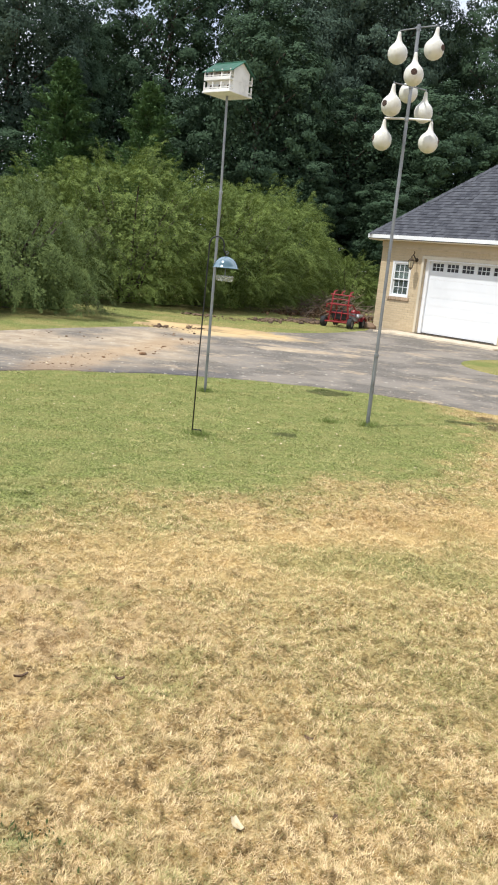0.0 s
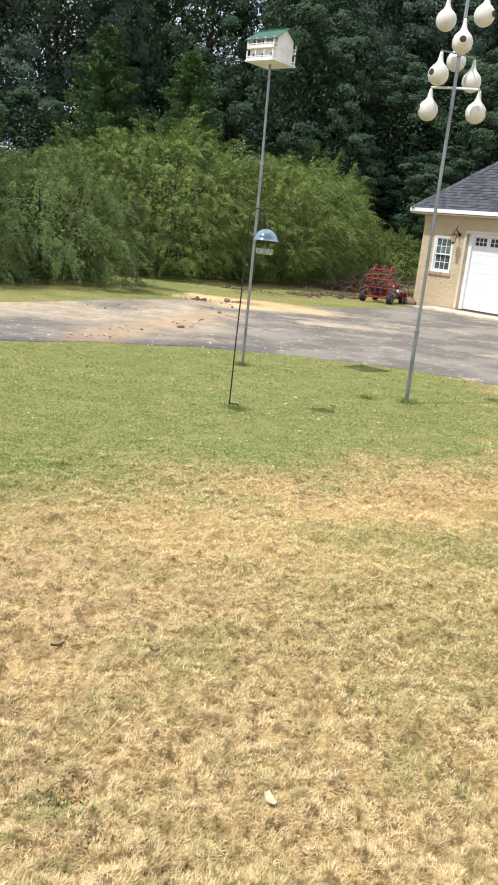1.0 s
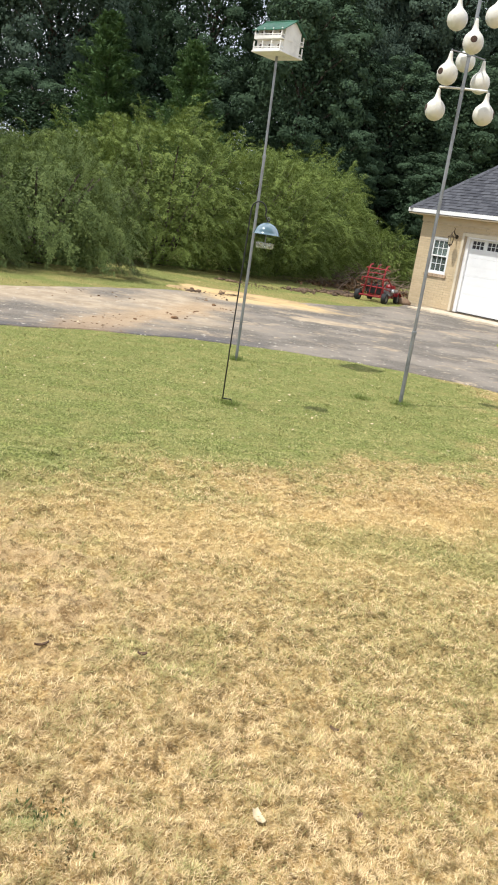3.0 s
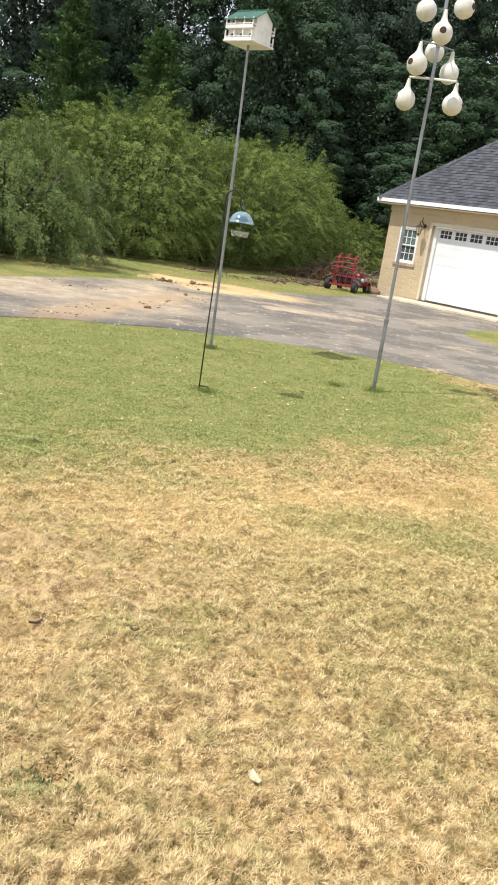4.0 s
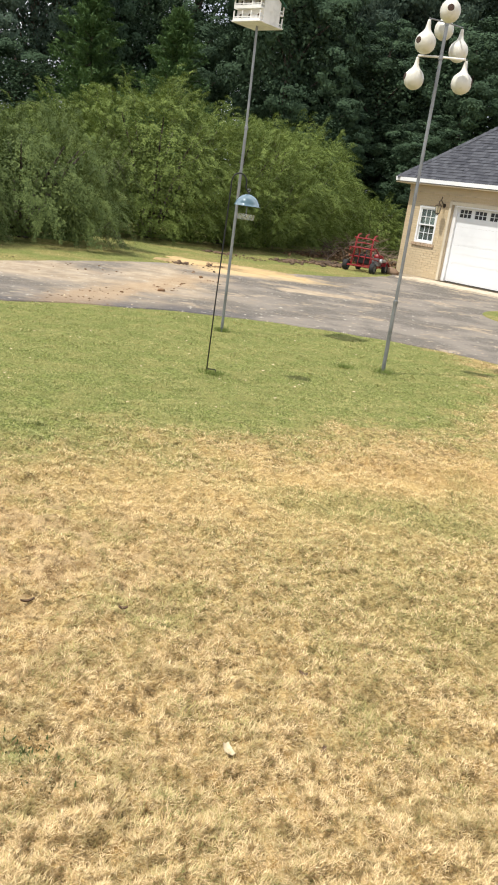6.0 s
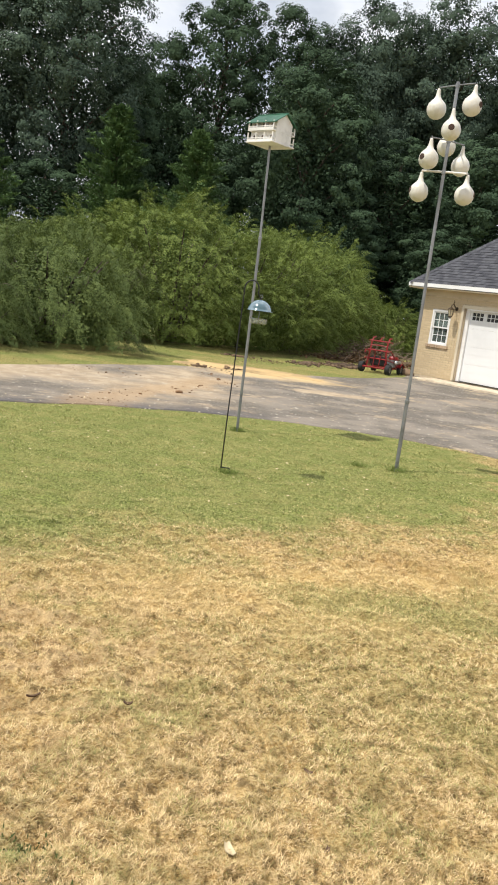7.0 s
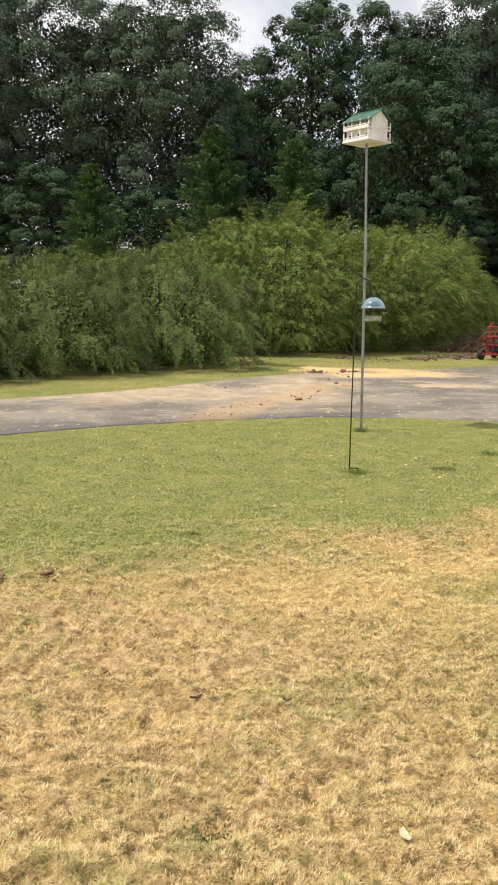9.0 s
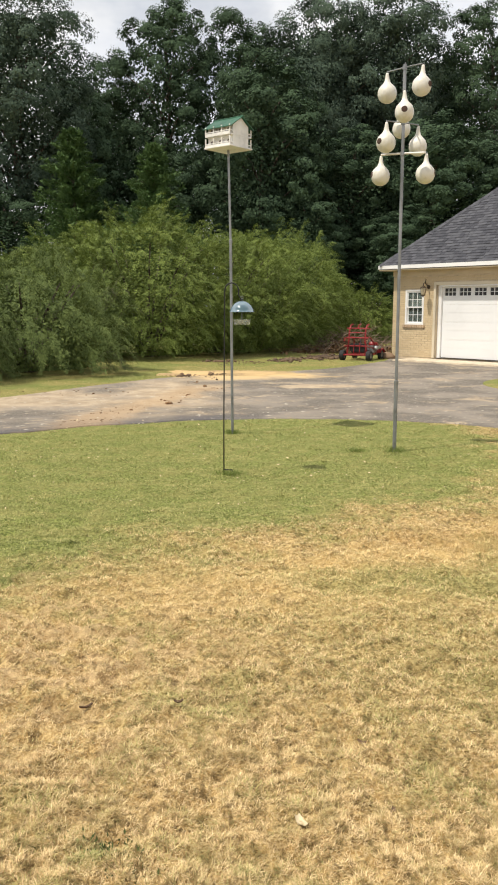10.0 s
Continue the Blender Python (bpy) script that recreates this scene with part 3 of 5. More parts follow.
grass("grass", 62000, 13, 1.5, 12.6, -34, 27, 0.0235, 3, "short mown grass blades, straw-dry and green")


def verge_grass(n, seed):
    """Coarser tufts on the strip between the drive and the shrubs."""
    g = np.random.default_rng(seed)
    x = g.uniform(-10, 4.6, n)
    y = far_edge(x) + 0.1 + 9.0 * g.random(n) ** 1.3
    ok = waves(x, y, 8, 0.7) + g.normal(0, 0.5, n) > -0.4
    x, y = x[ok], y[ok]
    m = len(x)
    az, ti = g.random(m) * 6.283, g.uniform(0.3, 1.3, m)
    d = np.stack([np.sin(ti) * np.cos(az), np.sin(ti) * np.sin(az), np.cos(ti)], 1)
    ln = g.uniform(0.018, 0.05, m)
    base = np.stack([x, y, np.zeros(m)], 1)
    v, f = leaf_quads(base + d * ln[:, None] * 0.45, d, unit(np.cross(d, g.normal(0, 1, (m, 3)))), ln, ln * 0.16)
    v[:, 2] = np.maximum(v[:, 2], 0.001)
    tagged(soup("verge_grass", v, f, M_BLADE), "mown olive grass along the drive's far edge", "grass", kind="stuff")


verge_grass(36000, 14)


# ---------------------------------------------------------------- trees and shrubs
def broadleaf(name, seed, height, radius, mat, label, low=0.3, lobes=46, per_lobe=13, per=115, size=0.122, deep=11000):
    """Tall crown of rounded lobes, each set with small leafy clumps, over a bare lower trunk."""
    rng = np.random.default_rng(seed)
    root = thing(name, pose(0, 0, 0), label, "tree", "trees of the wood")
    s = Shape()
    top = height * 0.9
    ctr = [(0.25 * math.sin(z * 0.7 + seed), 0.25 * math.cos(z * 0.5 + seed), z) for z in np.linspace(0, top, 9)]
    s.tube([(x * min(1, z), y * min(1, z), z) for x, y, z in ctr], [0.26 * (1 - 0.88 * z / top) for x, y, z in ctr], 9)
    mid_z, half_z = height * (0.5 + low * 0.5), height * 0.5 * (1 - low)
    C, D, R = [], [], []
    for i in range(lobes):
        u = 1 - 2 * (i + 0.5) / lobes
        a = 2.399 * i + rng.normal(0, 0.35)
        ring = math.sqrt(1 - abs(u) ** 3) * (1.0 if u > -0.2 else 0.85)
        out = np.array([ring * math.cos(a), ring * math.sin(a), u])
        lr = radius * rng.uniform(0.30, 0.46)
        lc = out * np.array([radius - lr * 0.8, radius - lr * 0.8, half_z - lr * 0.75]) * rng.uniform(0.93, 1.04) + np.array([0, 0, mid_z])
        if i % 2 == 0:
            b = Vector(lc)
            a0 = Vector((0, 0, min(top * 0.93, max(height * 0.16, b.z - 0.9 - 0.5 * math.hypot(b.x, b.y)))))
            s.tube([a0, a0.lerp(b, 0.5) + Vector((0, 0, 0.3)), b], [0.085, 0.055, 0.02], 5, False)
        for j in range(per_lobe):
            d = unit(rng.normal(0, 1, 3) + out * 0.95 + np.array([0, 0, 0.35]))
            C.append(lc + d * lr * rng.uniform(0.78, 1.08))
            D.append(d)
            R.append(radius * rng.uniform(0.08, 0.16))
    part("trunk", s, M_BARK, root, smooth=True)
    C, D, R = np.array(C), np.array(D), np.array(R)
    n = len(C) * per
    d0 = np.repeat(D, per, 0)
    d = unit(rng.normal(0, 1, (n, 3)) + d0 * 0.75)
    q = np.repeat(C, per, 0) + d * (np.repeat(R, per) * rng.uniform(0.65, 1.12, n))[:, None] * np.array([1, 1, 0.75])
    nor = unit(0.4 * d + 0.75 * d0 + rng.normal(0, 0.26, (n, 3)) + np.array([0, 0, 0.1]))
    al = unit(np.cross(nor, rng.normal(0, 1, (n, 3))))
    ln = size * rng.uniform(0.55, 1.35, n)
    v, f = leaf_quads(q, al, nor, ln, ln * 0.6)
    # older foliage deep in the crown
    m = deep
    h = rng.uniform(-0.75, 0.85, m)
    rr = radius * np.sqrt(1 - h * h) * rng.uniform(0.05, 0.85, m)
    a = rng.random(m) * 6.283
    q = np.stack([rr * np.cos(a), rr * np.sin(a), mid_z + h * half_z * 0.85], 1)
    nor = unit(rng.normal(0, 1, (m, 3)))
    al = unit(np.cross(nor, rng.normal(0, 1, (m, 3))))
    ln = rng.uniform(0.11, 0.22, m)
    v2, f2 = leaf_quads(q, al, nor, ln, ln * 0.7)
    soup("crown", np.concatenate([v, v2]), np.concatenate([f, f2 + len(v)]), mat, root)
    return root


def conifer(name, seed, height, radius, mat, label):
    """Feathery cone of drooping sprays on a straight trunk."""
    rng = np.random.default_rng(seed)
    root = thing(name, pose(0, 0, 0), label, "tree", "feathery cone trees")
    s = Shape()
    s.tube([(0, 0, 0), (0.04, 0, height * 0.5), (0, 0, height * 0.98)], [0.16, 0.09, 0.015], 8)
    V, F, off = [], [], 0
    for i in range(190):
        h = 0.08 + 0.9 * (i / 190) ** 0.9
        a = 2.399 * i + rng.normal(0, 0.3)
        reach = radius * (1 - h) ** 0.8 * rng.uniform(0.65, 1.25) + 0.15
        z = h * height
        rise = rng.uniform(0.1, 0.5)
        tip = Vector((reach * math.cos(a), reach * math.sin(a), z + rise * reach))
        if i % 3 == 0:
            s.tube([(0, 0, z), tip], [0.022, 0.006], 4, False)
        m = 170
        t = rng.uniform(0.1, 1.05, m)
        base = np.array([0, 0, z]) + t[:, None] * np.array([tip.x, tip.y, tip.z - z])
        base += rng.normal(0, 1, (m, 3)) * (0.10 + 0.22 * (1 - t[:, None])) * np.array([1, 1, 0.7]) * max(0.5, reach / radius * 1.3)
        al = unit(np.array([math.cos(a), math.sin(a), 0.35]) + rng.normal(0, 0.6, (m, 3)))
        nor = unit(np.array([0, 0, 1.0]) + rng.normal(0, 0.5, (m, 3)))
        ln = rng.uniform(0.10, 0.24, m)
        v, f = leaf_quads(base, al, nor, ln, ln * 0.34)
        V.append(v), F.append(f + off)
        off += len(v)
    part("trunk", s, M_BARK, root, smooth=True)
    soup("crown", np.concatenate(V), np.concatenate(F), mat, root)
    return root


def shrub(name, seed, rx, ry, h, mat, label, n_spray=520, droop=0.2, leaf=0.085, per=70, long=1.5, fan=0.26, low=0.12, belly0=0.55, drift=0.0, tier=0.0):
    """Mound of arching sprays: stems that leave the mound and carry small leaves."""
    rng = np.random.default_rng(seed)
    root = thing(name, pose(0, 0, 0), label, "shrub", "overgrown shrubs along the drive")
    s = Shape()
    V, F, off = [], [], 0
    up = np.array([0, 0, 1.0])
    n_plume = n_spray // 12
    plumes = [(2.399963 * j + rng.normal(0, 0.15), math.asin(min(1, low + (1 - low) * (j + 0.5) / n_plume)), rng.uniform(0.88, 1.04)) for j in range(n_plume)]
    for i in range(n_spray):
        pa, pe, pr = plumes[i % n_plume]
        a = pa + rng.normal(0, 0.06) / max(0.25, math.cos(pe))
        el = min(1.55, max(0.02, pe + rng.normal(0, 0.055)))
        lump = 1 + 0.15 * noise.noise((math.cos(a) * 1.8 + seed, math.sin(a) * 1.8, el * 1.8))
        d = np.array([math.cos(a) * math.cos(el), math.sin(a) * math.cos(el), math.sin(el)])
        belly = belly0 + (1 - belly0) * min(1.0, d[2] / 0.5)
        root_p = d * np.array([rx * belly, ry * belly, h]) * rng.uniform(0.84, 0.95) * lump * pr
        root_p[2] = max(0.25, root_p[2])
        surf = unit(d / np.array([rx, ry, h]))
        across = np.array([-math.sin(a), math.cos(a), 0.0]) * rng.uniform(-1, 1) * tier
        out = unit(surf * 0.8 + across + rng.normal(0, 0.12, 3) + np.array([drift, 0, 0.25]))
        L = long * rng.uniform(0.55, 1.15) * (1 - 0.4 * math.sin(el) ** 4)
        t = np.linspace(0, 1, 6)
        bend = droop * (0.6 + 0.8 * rng.random())
        pts = root_p + np.outer(t * L, out) + np.outer(0.30 * L * np.sin(t * 2.2) - bend * L * 1.7 * t * t, up)
        pts[:, 2] = np.maximum(pts[:, 2], 0.10)
        if i % 14 == 0:
            s.tube([tuple(q) for q in pts], [0.006, 0.005, 0.004, 0.004, 0.003, 0.002], 3, False)
        # a frond: side twigs spread flat from the stem, leaves along them
        m = per
        tt = rng.random(m) ** 0.8
        at = np.stack([np.interp(tt, t, pts[:, c]) for c in range(3)], 1)
        tan = unit(np.stack([np.interp(tt, t, np.gradient(pts[:, c])) for c in range(3)], 1))
        side = unit(np.cross(tan, up + rng.normal(0, 0.08, (m, 3))))
        plane = unit(np.cross(side, tan))
        u = rng.uniform(-1, 1, m)
        w = fan * (1.15 - 0.95 * tt) * u
        at = at + side * w[:, None] + tan * (np.abs(w) * 0.7)[:, None] - up * (np.abs(w) * (0.15 + droop * 0.6))[:, None]
        at += rng.normal(0, 0.018, (m, 3))
        al = unit(tan * 0.9 + side * (np.sign(u) * 0.7)[:, None] + rng.normal(0, 0.2, (m, 3)))
        nor = unit(0.55 * plane + 0.9 * surf + rng.normal(0, 0.24, (m, 3)))
        ln = leaf * rng.uniform(0.6, 1.5, m)
        at[:, 2] = np.maximum(at[:, 2], 0.05)
        v, f = leaf_quads(at, al, nor, ln, ln * 0.34)
        V.append(v), F.append(f + off)
        off += len(v)
    # older, denser leaves inside the mound
    m = 16000
    d = unit(rng.normal(0, 1, (m, 3)))
    d[:, 2] = np.abs(d[:, 2])
    q = d * np.array([rx, ry, h]) * rng.uniform(0.5, 0.82, (m, 1))
    nor = unit(d + rng.normal(0, 0.5, (m, 3)))
    al = unit(np.cross(nor, rng.normal(0, 1, (m, 3))))
    ln = rng.uniform(0.05, 0.095, m)
    q[:, :2] *= (belly0 + (1 - belly0) * np.minimum(1, d[:, 2:3] / 0.5))
    q[:, 2] = np.maximum(q[:, 2], 0.12)
    v, f = leaf_quads(q, al, nor, ln, ln * 0.6)
    V.append(v), F.append(f + off)
    for i in range(9):
        a = i * 0.7
        s.tube([(0.15 * math.cos(a), 0.15 * math.sin(a), 0), (rx * 0.3 * math.cos(a), ry * 0.3 * math.sin(a), h * 0.5), (rx * 0.5 * math.cos(a), ry * 0.5 * math.sin(a), h * 0.75)], [0.05, 0.035, 0.015], 5)
    part("branchwork", s, M_BARK, root)
    soup("leaves", np.concatenate(V), np.concatenate(F), mat, root)
    return root


def place(src, x, y, turn=0.0, scale=1.0, first=False, tall=1.0):
    m = pose(x, y, 0, 0, 0, turn)
    if first:
        ob = src
        ob.matrix_basis = m
    else:
        ob = copy_thing(src, m)
    ob.scale = (scale, scale, scale * tall)
    return ob


def grow(src, x, y, turn, radius, height, base, first=False):
    """Set a tree with the crown radius and height it has; base is what it was built with."""
    ob = place(src, x, y, turn, radius / base[0], first)
    ob.scale = (radius / base[0], radius / base[0], height / base[1])
    return ob


OAK_L = "tall broadleaf tree with dense dark green crown"
BASE_A, BASE_B, BASE_C = (3.6, 16.0), (3.0, 16.5), (2.8, 12.0)
oak_a = broadleaf("oak_tree", 11, BASE_A[1], BASE_A[0], M_OAK2, OAK_L, low=0.26, deep=15000)
oak_b = broadleaf("oak_tree", 12, BASE_B[1], BASE_B[0], M_OAK, OAK_L + " in the wood", low=0.22, deep=7000)
oak_c = broadleaf("oak_tree", 13, BASE_C[1], BASE_C[0], M_OAK, "middle-sized broadleaf tree with dense green crown", low=0.14, lobes=36)
for k, (x, y, turn, rad, tall) in enumerate((
        (-10.6, 40.0, 0, 3.5, 15.9), (-15.4, 41.0, 130, 3.8, 16.1), (-19.9, 40.0, 250, 3.8, 17.2), (-24.4, 40.5, 40, 3.9, 17.4),
        (3.9, 46.0, 200, 3.3, 17.4), (7.6, 46.8, 310, 3.8, 18.1), (18.0, 46.0, 100, 3.8, 17.6), (5.8, 52.0, 20, 3.8, 16.5), (11.0, 52.0, 160, 4.0, 16.0))):
    grow(oak_a, x, y, turn, rad, tall, BASE_A, k == 0)
for k, (x, y, turn, rad, tall) in enumerate((
        (-4.4, 46.0, 0, 3.1, 17.3), (-0.4, 46.8, 140, 2.8, 16.9), (12.9, 46.0, 60, 2.9, 17.3), (-8.2, 48.0, 220, 3.3, 14.7), (1.8, 51.0, 300, 3.6, 16.6))):
    grow(oak_b, x, y, turn, rad, tall, BASE_B, k == 0)
for k, (x, y, turn, rad, tall) in enumerate((
        (0.7, 40.0, 0, 2.9, 12.6), (-7.5, 42.5, 140, 2.5, 11.4), (4.9, 41.2, 250, 2.8, 9.6), (9.0, 41.8, 30, 3.2, 10.5), (13.3, 41.5, 330, 3.0, 10.0),
        (-15.2, 37.0, 190, 2.3, 7.4), (-10.4, 36.6, 90, 2.1, 6.3), (-19.0, 36.5, 280, 2.6, 8.0), (-3.4, 41.8, 300, 2.2, 9.0), (2.6, 38.8, 75, 1.9, 6.6), (6.9, 39.0, 290, 2.0, 6.0),
        (7.8, 43.5, 15, 3.0, 4.6), (4.2, 44.0, 110, 2.9, 4.4), (10.8, 44.2, 205, 3.0, 4.8), (0.6, 44.2, 330, 2.8, 4.4), (-6.2, 45.0, 60, 2.8, 4.6))):
    grow(oak_c, x, y, turn, rad, tall, BASE_C, k == 0)

CYP_L = "young feathery conifer, fresh green, among the wood"
cyp = conifer("conifer_tree", 21, 8.8, 2.9, M_CYP, CYP_L)
place(cyp, -7.3, 35.6, 0, 1.0, True)
place(cyp, -3.9, 35.4, 120, 0.93)
place(cyp, -12.0, 33.5, 200, 0.80)

SH_L = "large yellow-green shrub with arching feathery sprays"
sh_a = shrub("arching_shrub", 31, 3.3, 3.0, 4.15, M_SHRUB, SH_L, 1250, 0.28, 0.043, 130, 0.95, 0.17, 0.04, 0.6, 0.30, 0.6)
sh_b = shrub("arching_shrub", 32, 2.9, 2.7, 4.0, M_SHRUB, SH_L, 1180, 0.28, 0.043, 130, 0.95, 0.17, 0.04, 0.6, 0.30, 0.6)
place(sh_a, -3.2, 26.2, 0, 1.08, True)
place(sh_b, 0.4, 30.4, 0, 1.08, True, 0.98)
place(sh_a, -1.1, 28.2, 130, 1.04, False, 0.95)
place(sh_b, 1.55, 33.8, 70, 1.04, False, 1.10)
place(sh_b, -5.6, 25.6, 200, 1.0, False, 0.93)
place(sh_a, -8.8, 24.2, 260, 0.72)
place(sh_b, 5.0, 36.8, 10, 0.60)
place(sh_a, 3.9, 38.6, 75, 0.62)
WE_L = "weeping shrub with long drooping green branches"
we_a = shrub("weeping_shrub", 41, 2.5, 2.3, 2.25, M_SHRUB2, WE_L, 850, 0.50, 0.036, 130, 0.85, 0.14, 0.04, 0.72, 0.10, 0.35)
we_b = shrub("weeping_shrub", 42, 2.2, 2.1, 2.05, M_SHRUB2, WE_L, 780, 0.50, 0.036, 130, 0.85, 0.14, 0.04, 0.72, 0.10, 0.35)
place(we_a, -5.3, 19.7, 0, 1.08, True, 1.13)
place(we_b, -7.15, 17.2, 0, 1.08, True, 1.07)
place(we_a, -10.2, 18.3, 150, 1.08)
place(we_b, -8.7, 14.9, 90, 1.0)
place(we_b, -7.6, 21.4, 230, 1.12)


# ---------------------------------------------------------------- garage house
# House frame: x along the front wall from its far corner, y into the house, z up.
HOUSE = Matrix.Translation((4.39, 25.5, 0)) @ Matrix.Rotation(math.atan2(-0.7547, 0.6561), 4, "Z")
FLOOR, WALL_TOP, OVER, SLOPE = 0.08, 2.62, 0.32, 0.93
LEN, DEEP, THICK = 10.0, 9.0, 0.22
WIN = (0.46, 1.14, 1.03, 2.06)
DOOR = (1.58, 4.28, FLOOR, 2.17)

house = thing("garage_house", HOUSE, "single-storey cream brick garage house with a grey hipped roof", "house")
ws = Shape()
z0 = -0.05
for lo, hi in (((0, 0, z0), (WIN[0], THICK, WALL_TOP)), ((WIN[0], 0, z0), (WIN[1], THICK, WIN[2])), ((WIN[0], 0, WIN[3]), (WIN[1], THICK, WALL_TOP)),
               ((WIN[1], 0, z0), (DOOR[0], THICK, WALL_TOP)), ((DOOR[0], 0, DOOR[3]), (DOOR[1], THICK, WALL_TOP)), ((DOOR[1], 0, z0), (LEN, THICK, WALL_TOP))):
    ws.box(lo, hi)
wall_front = part("wall", ws, M_MORTAR, house, "front wall of cream brick")
for lo, hi in (((0, THICK, z0), (THICK, DEEP, WALL_TOP)), ((LEN - THICK, THICK, z0), (LEN, DEEP, WALL_TOP)), ((THICK, DEEP - THICK, z0), (LEN - THICK, DEEP, WALL_TOP))):
    part("wall", Shape().box(lo, hi), M_MORTAR, house)
part("floor_slab", Shape().box((THICK, THICK, -0.04), (LEN - THICK, DEEP - THICK, FLOOR)), M_CONC, house)
part("frieze_board", Shape().box((-0.012, -0.03, 2.46), (LEN, -0.001, WALL_TOP), None), M_FRIEZE, house, "tan painted frieze board", bevel=0.004)

# eaves: soffit, white fascia and gutter lip on the two seen sides
rs = Shape()
rs.box((-OVER, -OVER, WALL_TOP), (LEN + OVER, DEEP + OVER, WALL_TOP + 0.03))
part("soffit", rs, M_FRIEZE, house)
fa = Shape()
fa.box((-OVER - 0.02, -OVER - 0.025, WALL_TOP + 0.045), (LEN + OVER, -OVER - 0.002, WALL_TOP + 0.155))
part("fascia", fa, M_WHITE, house, "white painted fascia", bevel=0.004)
fb = Shape().box((-OVER - 0.025, -OVER, WALL_TOP + 0.045), (-OVER - 0.002, DEEP + OVER, WALL_TOP + 0.155))
part("fascia", fb, M_WHITE, house, "white painted fascia", bevel=0.004)

EAVE_Z = WALL_TOP + 0.155
half = DEEP / 2 + OVER
ridge_z = EAVE_Z + half * SLOPE
deck = Shape()
A, B, C_, D = (-OVER, -OVER, EAVE_Z), (LEN + OVER, -OVER, EAVE_Z), (LEN + OVER, DEEP + OVER, EAVE_Z), (-OVER, DEEP + OVER, EAVE_Z)
R1, R2 = (-OVER + half, -OVER + half, ridge_z), (LEN + OVER - half, -OVER + half, ridge_z)
deck.poly([A, B, R2, R1]).poly([D, A, R1]).poly([C_, D, R1, R2]).poly([B, C_, R2]).poly([A, D, C_, B])
roof = part("roof", deck, M_SHING_I, house, "dark grey asphalt shingle hip roof")

# front door of the garage: sections with pressed panels, a row of small lights
gd = new("garage_door")
gd.parent = house
tagged(gd, "white sectional garage door with a row of small lights")
DY = 0.15
d0, d1 = 1.70, 4.20
dz0, dz1 = FLOOR + 0.02, 2.13
nsec = 4
sh = (dz1 - dz0) / nsec
for i in range(nsec):
    s = Shape()
    lo, hi = dz0 + i * sh, dz0 + (i + 1) * sh - 0.0015
    if i < nsec - 1:
        s.box((d0, DY, lo), (d1, DY + 0.05, hi))
        for k in range(2):
            s.box((d0 + 0.05, DY - 0.003, lo + 0.028 + k * sh * 0.5), (d1 - 0.05, DY - 0.0005, lo + sh * 0.5 - 0.028 + k * sh * 0.5))
    else:
        zl, zh = lo + 0.25, hi - 0.045
        s.box((d0, DY, lo), (d1, DY + 0.05, zl)).box((d0, DY, zh), (d1, DY + 0.05, hi))
        pitch = (d1 - d0) / 5
        edge = d0
        for g in range(5):
            a, b = d0 + g * pitch + 0.06, d0 + (g + 1) * pitch - 0.06
            s.box((edge, DY, zl), (a, DY + 0.05, zh))
            edge = b
        s.box((edge, DY, zl), (d1, DY + 0.05, zh))
    part("section", s, M_DOORW, gd, bevel=0.001)
zl, zh = dz0 + (nsec - 1) * sh + 0.25, dz1 - 0.003 - 0.045
for g in range(5):
    a, b = d0 + g * pitch + 0.06, d0 + (g + 1) * pitch - 0.06
    part("pane", Shape().box((a + 0.001, DY + 0.025, zl + 0.001), (b - 0.001, DY + 0.03, zh - 0.001)), M_DARKGLASS, gd, "dark glass door light")
    s = Shape()
    for u in (1 / 3, 2 / 3):
        s.box((a + (b - a) * u - 0.008, DY + 0.008, zl), (a + (b - a) * u + 0.008, DY + 0.022, zh))
    s.box((a, DY + 0.009, (zl + zh) / 2 - 0.008), (b, DY + 0.021, (zl + zh) / 2 + 0.008))
    part("glazing_bar", s, M_DOORW, gd)
part("bottom_seal", Shape().box((d0, DY + 0.005, FLOOR), (d1, DY + 0.04, FLOOR + 0.019)), M_RUBBER, gd)

tr = new("door_trim")
tr.parent = house
tagged(tr, "cream door casing with white jambs")
part("jamb", Shape().box((DOOR[0] + 0.001, 0.085, FLOOR), (d0 - 0.002, THICK, 2.17)), M_WHITE, tr, bevel=0.004)
part("jamb", Shape().box((d1 + 0.002, -0.014, FLOOR), (DOOR[1] - 0.001, THICK, 2.17)), M_WHITE, tr, bevel=0.004)
part("head", Shape().box((d0 - 0.001, -0.012, 2.131), (d1 + 0.001, THICK, 2.169)), M_WHITE, tr, bevel=0.003)
part("casing", Shape().box((1.50, -0.034, FLOOR), (1.579, -0.0125, 2.26)), M_CREAM, tr, bevel=0.004)
part("casing", Shape().box((4.361, -0.034, FLOOR), (4.37, -0.0125, 2.26)), M_CREAM, tr, bevel=0.004)
part("casing", Shape().box((1.58, -0.032, 2.172), (4.28, -0.0125, 2.26)), M_CREAM, tr, bevel=0.004)

